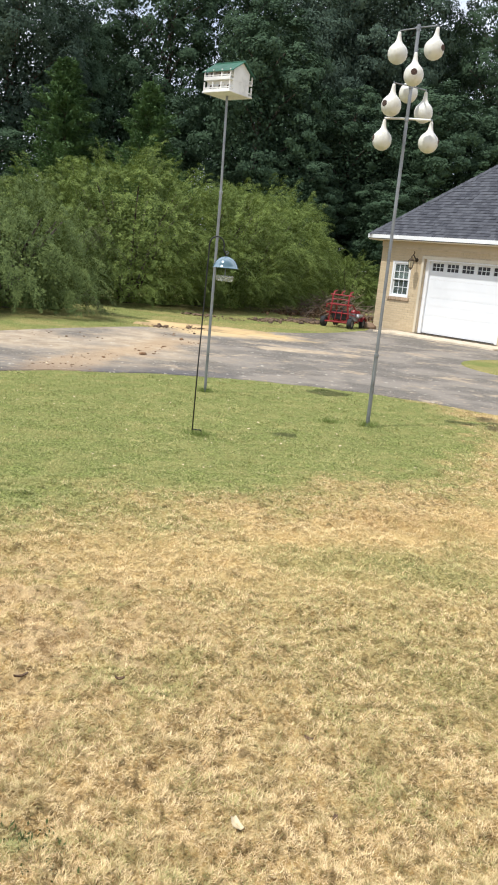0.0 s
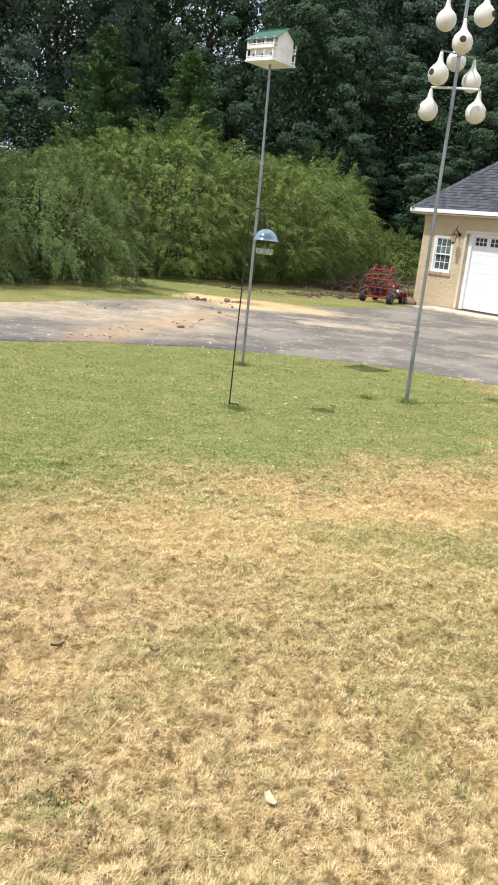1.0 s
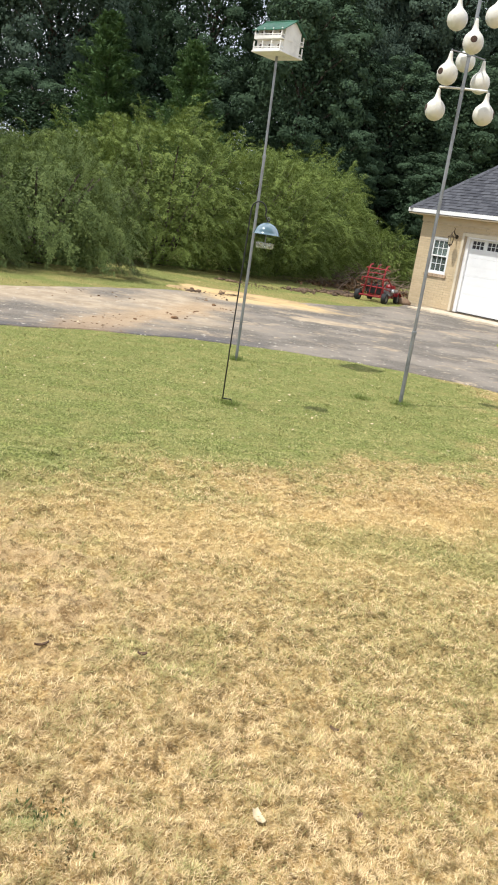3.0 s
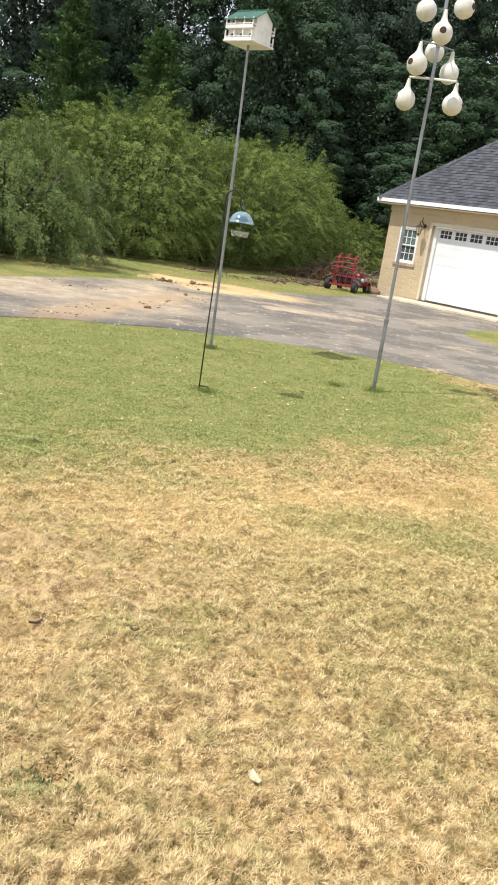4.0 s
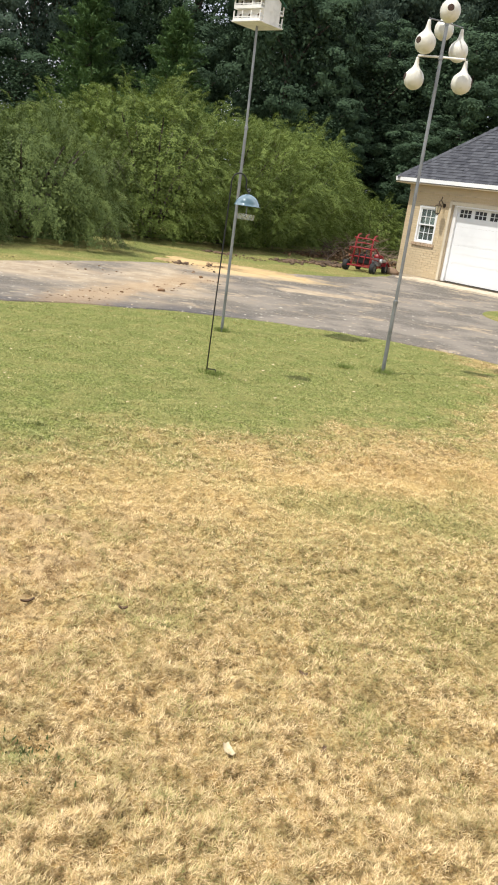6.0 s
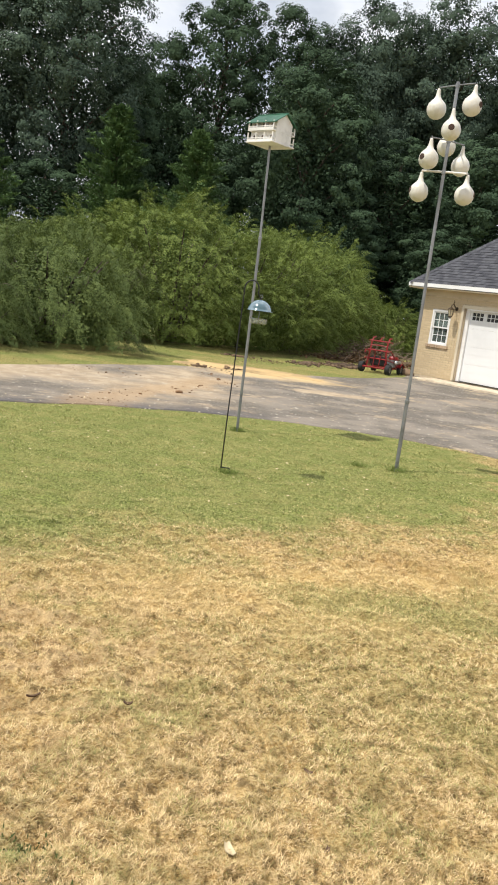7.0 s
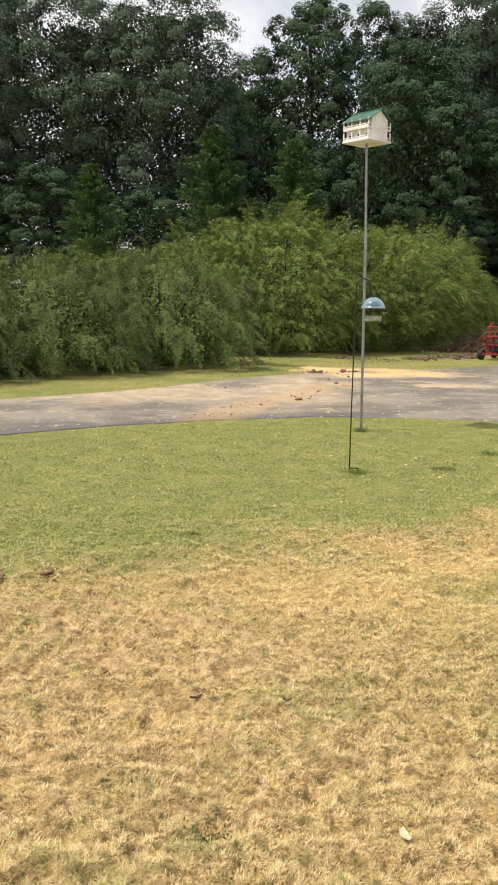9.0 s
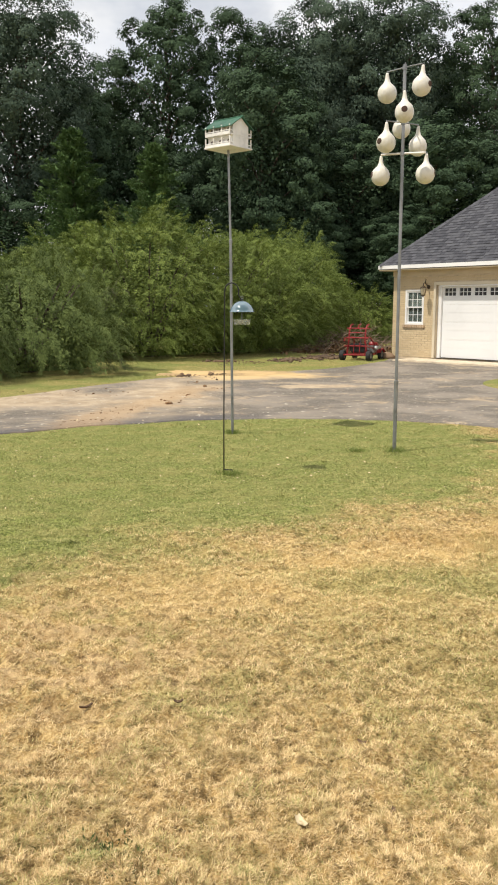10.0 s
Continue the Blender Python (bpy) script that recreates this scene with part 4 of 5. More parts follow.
win = new("window")
win.parent = house
tagged(win, "white double-hung window with small panes")
wx0, wx1, wz0, wz1 = WIN
fr = Shape()
fr.box((wx0, -0.01, wz0), (wx0 + 0.055, 0.10, wz1)).box((wx1 - 0.055, -0.01, wz0), (wx1, 0.10, wz1))
fr.box((wx0 + 0.055, -0.01, wz1 - 0.055), (wx1 - 0.055, 0.10, wz1)).box((wx0 + 0.055, -0.01, wz0), (wx1 - 0.055, 0.10, wz0 + 0.05))
part("frame", fr, M_WHITE, win, bevel=0.004)
mid_z = (wz0 + wz1) / 2
for k, (a, b, y) in enumerate(((wz0 + 0.05, mid_z + 0.02, 0.045), (mid_z - 0.02, wz1 - 0.055, 0.015))):
    s = Shape()
    xa, xb = wx0 + 0.056, wx1 - 0.056
    s.box((xa, y, a), (xa + 0.035, y + 0.028, b)).box((xb - 0.035, y, a), (xb, y + 0.028, b))
    s.box((xa + 0.035, y, a), (xb - 0.035, y + 0.028, a + 0.04)).box((xa + 0.035, y, b - 0.04), (xb - 0.035, y + 0.028, b))
    sash = part("sash", s, M_WHITE, win, bevel=0.003)
    s = Shape()
    for u in (1 / 3, 2 / 3):
        x = xa + 0.035 + (xb - xa - 0.07) * u
        s.box((x - 0.008, y + 0.004, a + 0.04), (x + 0.008, y + 0.012, b - 0.04))
    s.box((xa + 0.035, y + 0.005, (a + b) / 2 - 0.008), (xb - 0.035, y + 0.011, (a + b) / 2 + 0.008))
    part("glazing_bar", s, M_WHITE, sash)
    pn = part("pane", Shape().box((xa + 0.03, y + 0.014, a + 0.035), (xb - 0.03, y + 0.018, b - 0.035)), M_GLASS, sash)
    pn.visible_shadow = False
bl = Shape()
for i in range(22):
    z = mid_z + 0.03 + i * 0.021
    bl.box((wx0 + 0.06, 0.13, z), (wx1 - 0.06, 0.145, z + 0.017))
part("blind", bl, M_BLIND, win, "half-lowered pale blind")
sl = Shape()
for i in range(9):
    x = wx0 - 0.06 + i * 0.0895
    sl.box((x, -0.05, wz0 - 0.085), (x + 0.08, 0.0, wz0 - 0.003))
part("sill", sl, plain("sill_brick", (0.46, 0.34, 0.23), 0.9, scale=30), win, "rowlock brick sill", bevel=0.004)

ap = Shape().box((0.95, -1.15, -0.03), (4.9, -0.036, 0.055))
tagged(part("concrete_apron", ap, M_CONC, None, bevel=0.012), "pale concrete apron before the garage door", "apron", kind="structure").matrix_basis = HOUSE

# wall lantern beside the door
lan = thing("wall_lantern", HOUSE @ pose(1.30, -0.03, 2.10) @ Matrix.Scale(1.2, 4), "bronze coach lantern on the brick wall", "lamp")
part("back_plate", Shape().lathe([(0.001, 0), (0.05, 0.001), (0.045, 0.016), (0.001, 0.02)], 14, m=pose(0, 0.022, 0.02, 90, 0, 0)), M_BRONZE, lan)
scroll = [(0, 0.0, 0.02), (0, -0.06, 0.07), (0.0, -0.13, 0.13), (0, -0.19, 0.10), (0, -0.19, 0.05)]
part("arm", Shape().tube(scroll, [0.016, 0.015, 0.014, 0.013, 0.012], 8), M_BRONZE, lan, smooth=True)
part("finial", Shape().tube([(0, -0.13, 0.13), (0, -0.10, 0.2), (0, -0.15, 0.22)], [0.012, 0.009, 0.003], 6), M_BRONZE, lan, smooth=True)
part("cap", Shape().lathe([(0.001, 0.055), (0.03, 0.045), (0.085, 0.0), (0.08, -0.012), (0.001, -0.01)], 6, at=(0, -0.19, 0)), M_BRONZE, lan)
part("glass", Shape().lathe([(0.068, -0.012), (0.045, -0.17), (0.001, -0.172)], 6, at=(0, -0.19, 0)), M_AMBER, lan, "frosted lantern glass")
lc = Shape()
for j in range(6):
    a = 2 * math.pi * j / 6
    lc.tube([(0.072 * math.cos(a), -0.19 + 0.072 * math.sin(a), -0.012), (0.048 * math.cos(a), -0.19 + 0.048 * math.sin(a), -0.172)], 0.006, 4)
lc.lathe([(0.05, -0.165), (0.05, -0.182), (0.02, -0.2), (0.008, -0.23), (0.001, -0.232)], 8, at=(0, -0.19, 0))
part("cage", lc, M_BRONZE, lan)


# ---------------------------------------------------------------- poles on the lawn
def gourd_mesh():
    prof = [(0.001, -0.106), (0.03, -0.102), (0.062, -0.085), (0.088, -0.055), (0.100, -0.015), (0.099, 0.025), (0.086, 0.062), (0.062, 0.09),
            (0.040, 0.112), (0.027, 0.14), (0.021, 0.175), (0.017, 0.205), (0.013, 0.222), (0.001, 0.226)]
    return Shape().lathe(prof, 28)


mast = thing("gourd_pole", pose(1.56, 8.76, 0), "tall grey steel pole with cross arms for nesting gourds", "pole")
part("lower_pole", Shape().tube([(0, 0, -0.2), (0, 0, 0.76)], 0.0205, 14), M_STEEL, mast, smooth=False)
part("upper_pole", Shape().tube([(0, 0, 0.7), (-0.005, 0, 2.4), (-0.008, 0, 3.93)], 0.0165, 14), M_STEEL, mast)
part("collar", Shape().lathe([(0.021, 0.73), (0.025, 0.735), (0.025, 0.765), (0.017, 0.77)], 14), M_STEEL, mast)
ARMS = ((3.895, (0.135, -0.15), (-0.155, 0.15)), (3.60, (-0.066, -0.37), (0.045, 0.40)), (3.37, (-0.19, -0.08), (0.165, 0.10)), (3.07, (-0.215, 0.06), (0.215, -0.08)))
for i, (z, a, b) in enumerate(ARMS):
    part("arm", Shape().tube([(*a, z), (-0.008, 0, z + 0.004), (*b, z)], 0.0065 if i < 3 else 0.0105, 8), M_STEEL if i < 3 else M_BIRDWHITE, mast)
    part("clamp", Shape().lathe([(0.017, z - 0.02), (0.023, z - 0.017), (0.023, z + 0.017), (0.017, z + 0.02)], 12, at=(-0.008, 0, 0)), M_STEEL, mast)
k = 0
for z, a, b in ARMS:
    for e in (a, b):
        yaw = {0: 320, 1: 100, 2: 260, 3: 90, 4: 215, 5: 60, 6: 185, 7: 345}[k]
        tilt = ((k * 37) % 7 - 3) * 1.0
        gr = thing("nesting_gourd", pose(1.56 + e[0], 8.76 + e[1], z - 0.211, tilt, -tilt * 0.6, yaw), "cream plastic nesting gourd with round entrance, hanging from the arm", "birdhouse", "gourds on the pole")
        s = gourd_mesh()
        sc = 0.94 + 0.03 * math.sin(k * 2.1)
        s.v = [(x * sc, y * sc, q * 0.9) for x, y, q in s.v]
        part("shell", s, M_GOURD, gr, smooth=True)
        part("entrance", Shape().lathe([(0.001, 0.002), (0.026, 0.0), (0.030, -0.004), (0.030, -0.02)], 18, m=pose(0.1015 * sc, 0, 0.012, 0, 90, 0)), M_HOLE, gr, "dark disc painted as the shade in the round entrance hole")
        part("hanger", Shape().tube([(0, 0, 0.195), (0.006, 0, 0.209), (0, 0, 0.221)], 0.004, 6), M_STEEL, gr)
        k += 1

mp = thing("martin_house_pole", pose(-0.2, 10.03, 0), "tall grey telescoping steel pole on the lawn", "pole")
part("lower_pole", Shape().tube([(0, 0, -0.2), (-0.02, 0, 2.31)], 0.0165, 14), M_STEEL, mp)
part("upper_pole", Shape().tube([(-0.02, 0, 2.25), (-0.045, 0, 3.337)], 0.0135, 14), M_STEEL, mp)
part("collar", Shape().lathe([(0.017, 2.28), (0.0205, 2.285), (0.0205, 2.315), (0.014, 2.32)], 14, at=(-0.02, 0, 0)), M_STEEL, mp)

# two-storey nest house: front with porches, plain gable ends
mh = thing("martin_house", pose(-0.245, 10.03, 3.335, 0, 0, -40), "white two-storey martin house with porches and green gable roof", "birdhouse")
W, Dp = 0.38, 0.27
part("floor_board", Shape().box((-W / 2 - 0.012, -Dp / 2 - 0.062, 0), (W / 2 + 0.012, Dp / 2 + 0.062, 0.016)), M_BIRDWHITE, mh, bevel=0.003)
body = Shape().box((-W / 2, -Dp / 2, 0.016), (W / 2, Dp / 2, 0.242))
part("body", body, M_BIRDWHITE, mh, bevel=0.002)
part("upper_deck", Shape().box((-W / 2 - 0.002, -Dp / 2 - 0.056, 0.128), (W / 2 + 0.002, Dp / 2 + 0.056, 0.142)), M_BIRDWHITE, mh, bevel=0.002)
gz, RISE = 0.242, 0.095
yr = Dp / 2 + 0.0
for x0 in (-W / 2, W / 2 - 0.012):
    g = Shape()
    g.poly([(x0, -yr, gz), (x0, yr, gz), (x0, 0, gz + RISE)])
    g.poly([(x0 + 0.012, -yr, gz), (x0 + 0.012, 0, gz + RISE), (x0 + 0.012, yr, gz)])
    g.poly([(x0, -yr, gz), (x0, 0, gz + RISE), (x0 + 0.012, 0, gz + RISE), (x0 + 0.012, -yr, gz)])
    g.poly([(x0, yr, gz), (x0 + 0.012, yr, gz), (x0 + 0.012, 0, gz + RISE), (x0, 0, gz + RISE)])
    part("gable", g, M_BIRDWHITE, mh)
for sgn in (-1, 1):
    r = Shape()
    yo, zo = sgn * (Dp / 2 + 0.065), gz + RISE - (Dp / 2 + 0.065) * RISE / (Dp / 2) + 0.022
    pts = [(-W / 2 - 0.03, 0, gz + RISE + 0.007), (W / 2 + 0.03, 0, gz + RISE + 0.007), (W / 2 + 0.03, yo, zo), (-W / 2 - 0.03, yo, zo)]
    if sgn > 0:
        pts = pts[::-1]
    r.poly(pts[::-1]).poly([(x, y, z - 0.008) for x, y, z in pts])
    for i in range(4):
        a, b = pts[i], pts[(i + 1) % 4]
        r.poly([a, b, (b[0], b[1], b[2] - 0.008), (a[0], a[1], a[2] - 0.008)])
    part("roof_panel", r, M_GREENROOF, mh, "green painted roof panel")
part("ridge_cap", Shape().tube([(-W / 2 - 0.032, 0, gz + RISE + 0.007), (W / 2 + 0.032, 0, gz + RISE + 0.007)], 0.009, 6), M_GREENROOF, mh)
for sgn in (-1, 1):
    for lev, zb in ((0, 0.016), (1, 0.142)):
        yy = sgn * (Dp / 2 + 0.050)
        for i in range(3):
            x = -W / 2 + W * (i + 0.5) / 3
            part("entrance", Shape().lathe([(0.001, 0.0), (0.024, 0.0), (0.024, -0.006)], 16, m=pose(x, sgn * (Dp / 2 + 0.0015), zb + 0.05, 90 if sgn < 0 else -90, 0, 0)), M_HOLE, mh, "dark disc painted as the shade in the round entrance hole")
        for i in range(4):
            x = -W / 2 + 0.006 + (W - 0.012) * i / 3
            part("porch_post", Shape().box((x - 0.006, yy - 0.006, zb), (x + 0.006, yy + 0.006, zb + 0.095)), M_BIRDWHITE, mh)
            if i in (0, 3):
                part("porch_rail", Shape().box((x - 0.004, min(sgn * Dp / 2, yy), zb + 0.028), (x + 0.004, max(sgn * Dp / 2, yy), zb + 0.036)), M_BIRDWHITE, mh)
            else:
                part("divider", Shape().box((x - 0.004, min(sgn * Dp / 2, yy - sgn * 0.008), zb), (x + 0.004, max(sgn * Dp / 2, yy - sgn * 0.008), zb + 0.075)), M_BIRDWHITE, mh)
        part("porch_rail", Shape().box((-W / 2, yy - 0.004, zb + 0.03), (W / 2, yy + 0.004, zb + 0.038)), M_BIRDWHITE, mh)
        part("porch_rail", Shape().box((-W / 2, yy - 0.004, zb + 0.001), (W / 2, yy + 0.004, zb + 0.022)), M_BIRDWHITE, mh)

# shepherd's hook and the domed feeder on it
hook = thing("shepherd_hook", pose(-0.232, 7.50, 0), "thin black iron shepherd's hook with step-in foot", "garden hook")
pts = [(0, 0, -0.15), (0.002, 0, 0.6), (0.008, 0, 1.2), (0.012, 0, 1.62)]
for a in np.linspace(180, -20, 12):
    pts.append((0.075 + 0.063 * math.cos(radians(a)), 0, 1.67 + 0.075 * math.sin(radians(a))))
pts += [(0.150, 0, 1.615), (0.163, 0, 1.595), (0.178, 0, 1.600)]
part("rod", Shape().tube(pts, 0.0062, 8), M_BLACK, hook, smooth=True)
part("foot", Shape().tube([(0, 0, 0.05), (0.075, 0.0, 0.05), (0.08, 0, 0.04), (0.08, 0, -0.08)], 0.0065, 6), M_BLACK, hook)
fd = thing("dome_feeder", pose(-0.066, 7.50, 1.375), "hanging bird feeder with smoky blue dome over clear dish", "bird feeder")
dome = [(r * 1.05, 0.113 + (z - 0.113) * 1.18) for r, z in [(0.004, 0.196), (0.03, 0.192), (0.058, 0.180), (0.082, 0.160), (0.097, 0.136), (0.102, 0.118), (0.110, 0.116), (0.110, 0.113), (0.099, 0.115), (0.094, 0.134), (0.079, 0.157), (0.056, 0.176), (0.03, 0.188), (0.004, 0.192)]]
part("dome", Shape().lathe(dome, 36), M_DOME, fd, "smoky blue plastic dome", smooth=True)
part("dish", Shape().lathe([(0.002, 0.0), (0.066, 0.001), (0.072, 0.008), (0.077, 0.046), (0.080, 0.048), (0.073, 0.046), (0.068, 0.010), (0.002, 0.006)], 32), M_TRAY, fd, "clear plastic dish", smooth=True)
part("rod", Shape().tube([(0, 0, 0.003), (0, 0, 0.235)], 0.004, 8), M_STEEL, fd)
part("loop", Shape().tube([(0.012 * math.cos(a), 0, 0.242 + 0.012 * math.sin(a)) for a in np.linspace(-1.57, 4.7, 12)], 0.0025, 5), M_STEEL, fd)


# ---------------------------------------------------------------- go-kart by the house corner
kart = thing("go_kart", pose(3.36, 24.72, 0, 0, 0, 62), "red tube-frame go-kart with roll cage, on the grass by the garage", "go-kart")


def bar(name, pts, r=0.02, label=""):
    return part(name, Shape().tube(pts, r, 7), M_RED, kart, label)


for y in (-0.32, 0.32):
    bar("side_rail", [(-0.62, y, 0.17), (0.1, y, 0.15), (0.66, y * 0.75, 0.17)], 0.022)
    bar("side_bar", [(-0.55, y, 0.42), (0.05, y, 0.36), (0.45, y * 0.8, 0.2)])
    c = y * 0.78
    bar("roll_post", [(-0.40, y, 0.16), (-0.42, c, 0.6), (-0.38, c, 0.90), (-0.28, c, 1.02), (-0.12, c, 1.04)], 0.024)
    bar("front_post", [(0.30, y, 0.16), (0.22, y, 0.46), (-0.02, c, 0.66), (-0.40, c, 0.68)], 0.022)
    bar("top_bar", [(-0.36, c, 0.94), (0.02, c, 0.90)], 0.016)
    bar("brace", [(-0.34, y, 0.62), (-0.62, y, 0.66), (-0.62, y, 0.56)], 0.016)
for x, z in ((-0.37, 0.93), (-0.42, 0.66), (-0.41, 0.42), (-0.6, 0.17), (0.64, 0.17)):
    bar("cross_bar", [(x, -0.33, z), (x, 0.33, z)])
for i in range(4):
    bar("rear_rack_bar", [(-0.5, -0.28 + i * 0.18, 0.18), (-0.44, -0.28 + i * 0.18, 0.52)], 0.012)
bar("front_bumper", [(0.72, -0.24, 0.16), (0.78, -0.2, 0.3), (0.78, 0.2, 0.3), (0.72, 0.24, 0.16)])
bar("steering_column", [(0.42, 0, 0.22), (0.2, 0, 0.52)], 0.012)
part("steering_wheel", Shape().tube([(0.2 + 0.06 * math.sin(a), 0.13 * math.cos(a), 0.54 + 0.11 * math.sin(a)) for a in np.linspace(0, 2 * math.pi, 18)], 0.012, 6), M_SEAT, kart)
part("seat", Shape().box((-0.3, -0.24, 0.22), (0.1, 0.24, 0.3)), M_SEAT, kart, "black vinyl seat", bevel=0.03)
part("seat_back", Shape().box((-0.34, -0.24, 0.28), (-0.26, 0.24, 0.54), pose(0, 0, 0, 0, -8, 0)), M_SEAT, kart, "black vinyl seat back", bevel=0.03)
eng = part("engine", Shape().box((0.12, -0.34, 0.2), (0.38, -0.10, 0.42)), M_ENGINE, kart, "grey engine", bevel=0.012)
part("engine_shroud", Shape().lathe([(0.001, 0.0), (0.10, 0.0), (0.10, 0.05), (0.06, 0.10), (0.001, 0.10)], 18, m=pose(0.25, -0.22, 0.425)), M_RED, eng, "red engine shroud")
part("air_filter", Shape().lathe([(0.001, 0.0), (0.05, 0.0), (0.055, 0.02), (0.05, 0.07), (0.001, 0.075)], 14, m=pose(0.16, -0.36, 0.36, 90, 0, 0)), M_WHITE, eng, "white air filter")
for i in range(4):
    part("cooling_fin", Shape().box((0.385, -0.33, 0.24 + i * 0.04), (0.43, -0.11, 0.252 + i * 0.04)), M_ENGINE, eng)
bar("roof_bar", [(-0.38, 0, 0.92), (-0.29, 0, 1.02), (-0.12, 0, 1.05)], 0.02)
bar("head_rest_bar", [(-0.41, -0.25, 0.80), (-0.44, 0, 0.81), (-0.41, 0.25, 0.80)], 0.016)
for y in (-0.41, 0.41):
    fen = Shape()
    for q in np.linspace(20, 160, 9):
        cx, cz = 0.5 + 0.185 * math.cos(radians(q)), 0.14 + 0.185 * math.sin(radians(q))
        fen.v += [(cx, y - 0.075, cz), (cx, y + 0.075, cz), (cx, y + 0.075, cz + 0.008), (cx, y - 0.075, cz + 0.008)]
    for q in range(8):
        for e in range(4):
            fen.f.append((q * 4 + e, q * 4 + (e + 1) % 4, q * 4 + 4 + (e + 1) % 4, q * 4 + 4 + e))
    part("fender", fen, M_RED, kart, "curved red fender")
part("fuel_tank", Shape().box((0.45, -0.30, 0.32), (0.62, -0.08, 0.50)), M_RED, kart, bevel=0.025)
part("muffler", Shape().tube([(0.14, -0.41, 0.36), (0.42, -0.41, 0.36)], 0.05, 10), M_ENGINE, kart)
for x, rad, wid in ((-0.5, 0.15, 0.15), (0.5, 0.14, 0.12)):
    for y in (-0.41, 0.41):
        wh = new("wheel")
        wh.parent = kart
        wh.matrix_basis = pose(x, y, rad, 90, 0, 0)
        h = wid / 2
        part("tyre", Shape().lathe([(rad * 0.55, -h * 0.8), (rad * 0.75, -h), (rad * 0.94, -h * 0.85), (rad, -h * 0.4), (rad, h * 0.4), (rad * 0.94, h * 0.85), (rad * 0.75, h), (rad * 0.55, h * 0.8)], 22), M_RUBBER, wh, "black tyre", smooth=True)
        part("rim", Shape().lathe([(0.001, -h * 0.4), (rad * 0.3, -h * 0.5), (rad * 0.56, -h * 0.75), (rad * 0.56, h * 0.75), (rad * 0.3, h * 0.5), (0.001, h * 0.4)], 18), M_ENGINE, wh, smooth=True)
bar("rear_axle", [(-0.5, -0.42, 0.15), (-0.5, 0.42, 0.15)], 0.014)
bar("front_axle", [(0.5, -0.42, 0.14), (0.5, 0.42, 0.14)], 0.014)


# ---------------------------------------------------------------- dirt, brush and litter
def lump_soup(name, centres, mat, label, category, seed, flat=0.6):
    """Many small irregular clods: centres is rows of x, y, radius."""
    rng = np.random.default_rng(seed)
    ico = bmesh.new()
    bmesh.ops.create_icosphere(ico, subdivisions=1, radius=1)
    bv = np.array([v.co[:] for v in ico.verts])
    bf = np.array([[v.index for v in f.verts] for f in ico.faces])
    ico.free()
    V, F = [], []
    for i, (x, y, r) in enumerate(centres):
        q = bv * rng.uniform(0.45, 1.35, (len(bv), 1)) * r * np.array([rng.uniform(0.8, 1.6), rng.uniform(0.8, 1.3), flat])
        a = rng.random() * 6.28
        q = np.stack([q[:, 0] * math.cos(a) - q[:, 1] * math.sin(a), q[:, 0] * math.sin(a) + q[:, 1] * math.cos(a), q[:, 2]], 1)
        V.append(q + np.array([x, y, r * flat * 0.45 + 0.01]))
        F.append(bf + i * len(bv))
    return tagged(soup(name, np.concatenate(V), np.concatenate(F), mat), label, category, kind="stuff")


rng = np.random.default_rng(5)
cl = []
TRAIL_Y, TRAIL_X = (11.0, 12.2, 13.1, 15.5, 16.6, 18.7), (-2.15, -1.9, -1.35, -0.88, -0.75, -1.45)
for i in range(120):
    y = 11.0 + 7.7 * rng.random() ** (1.9 if i % 3 else 1.0)
    x = float(np.interp(y, TRAIL_Y, TRAIL_X)) + rng.normal(0, 0.24)
    big = 0.007 + 0.025 * rng.random() ** 2.5
    for j in range(rng.integers(4, 16)):
        cl.append((x + rng.normal(0, 0.09), y + rng.normal(0, 0.14), big * (0.18 + 0.8 * rng.random() ** 4)))
cl += [(-1.27, 13.05, 0.06), (-1.75, 12.25, 0.04), (-0.85, 16.0, 0.04), (-2.75, 14.6, 0.04), (-3.3, 13.6, 0.02)]
for i in range(45):
    cl.append((-3.2 + rng.normal(0, 0.9), 14.6 + rng.normal(0, 0.5), 0.006 + 0.022 * rng.random() ** 4))
for i in range(40):
    t = rng.random()
    cl.append((-2.35 + 0.75 * t + rng.normal(0, 0.02), 4.02 + 0.3 * t + rng.normal(0, 0.03), 0.005 + 0.016 * rng.random() ** 2))
lump_soup("dirt_clods", cl, M_DIRT, "brown clods of dirt strewn over the drive", "dirt", 6, 0.62)
cl = []
for i in range(1800):
    t = rng.random()
    w = 0.35 + 0.9 * t
    gap = noise.noise((t * 9.0, 2.2, 0.5))
    if gap < 0.02:
        continue
    cl.append((-0.6 + 3.5 * t + rng.normal(0, 0.16), 22.5 + 3.7 * t + rng.normal(0, 0.36), (0.010 + 0.058 * rng.random() ** 3) * w * (0.8 + gap)))
for i in range(60):
    cl.append((-1.45 + rng.normal(0, 0.11), 18.5 + rng.normal(0, 0.14), 0.012 + 0.055 * rng.random() ** 3))
for i in range(70):
    cl.append((-0.7 + rng.normal(0, 0.2), 18.9 + rng.normal(0, 0.4), 0.010 + 0.05 * rng.random() ** 4))
for i in range(80):
    cl.append((-0.9 + rng.normal(0, 0.35), 23.6 + rng.normal(0, 0.15), 0.012 + 0.05 * rng.random() ** 2))
lump_soup("trench_spoil", cl, M_SOIL, "ridge of dark dug soil beyond the drive", "dirt", 7)


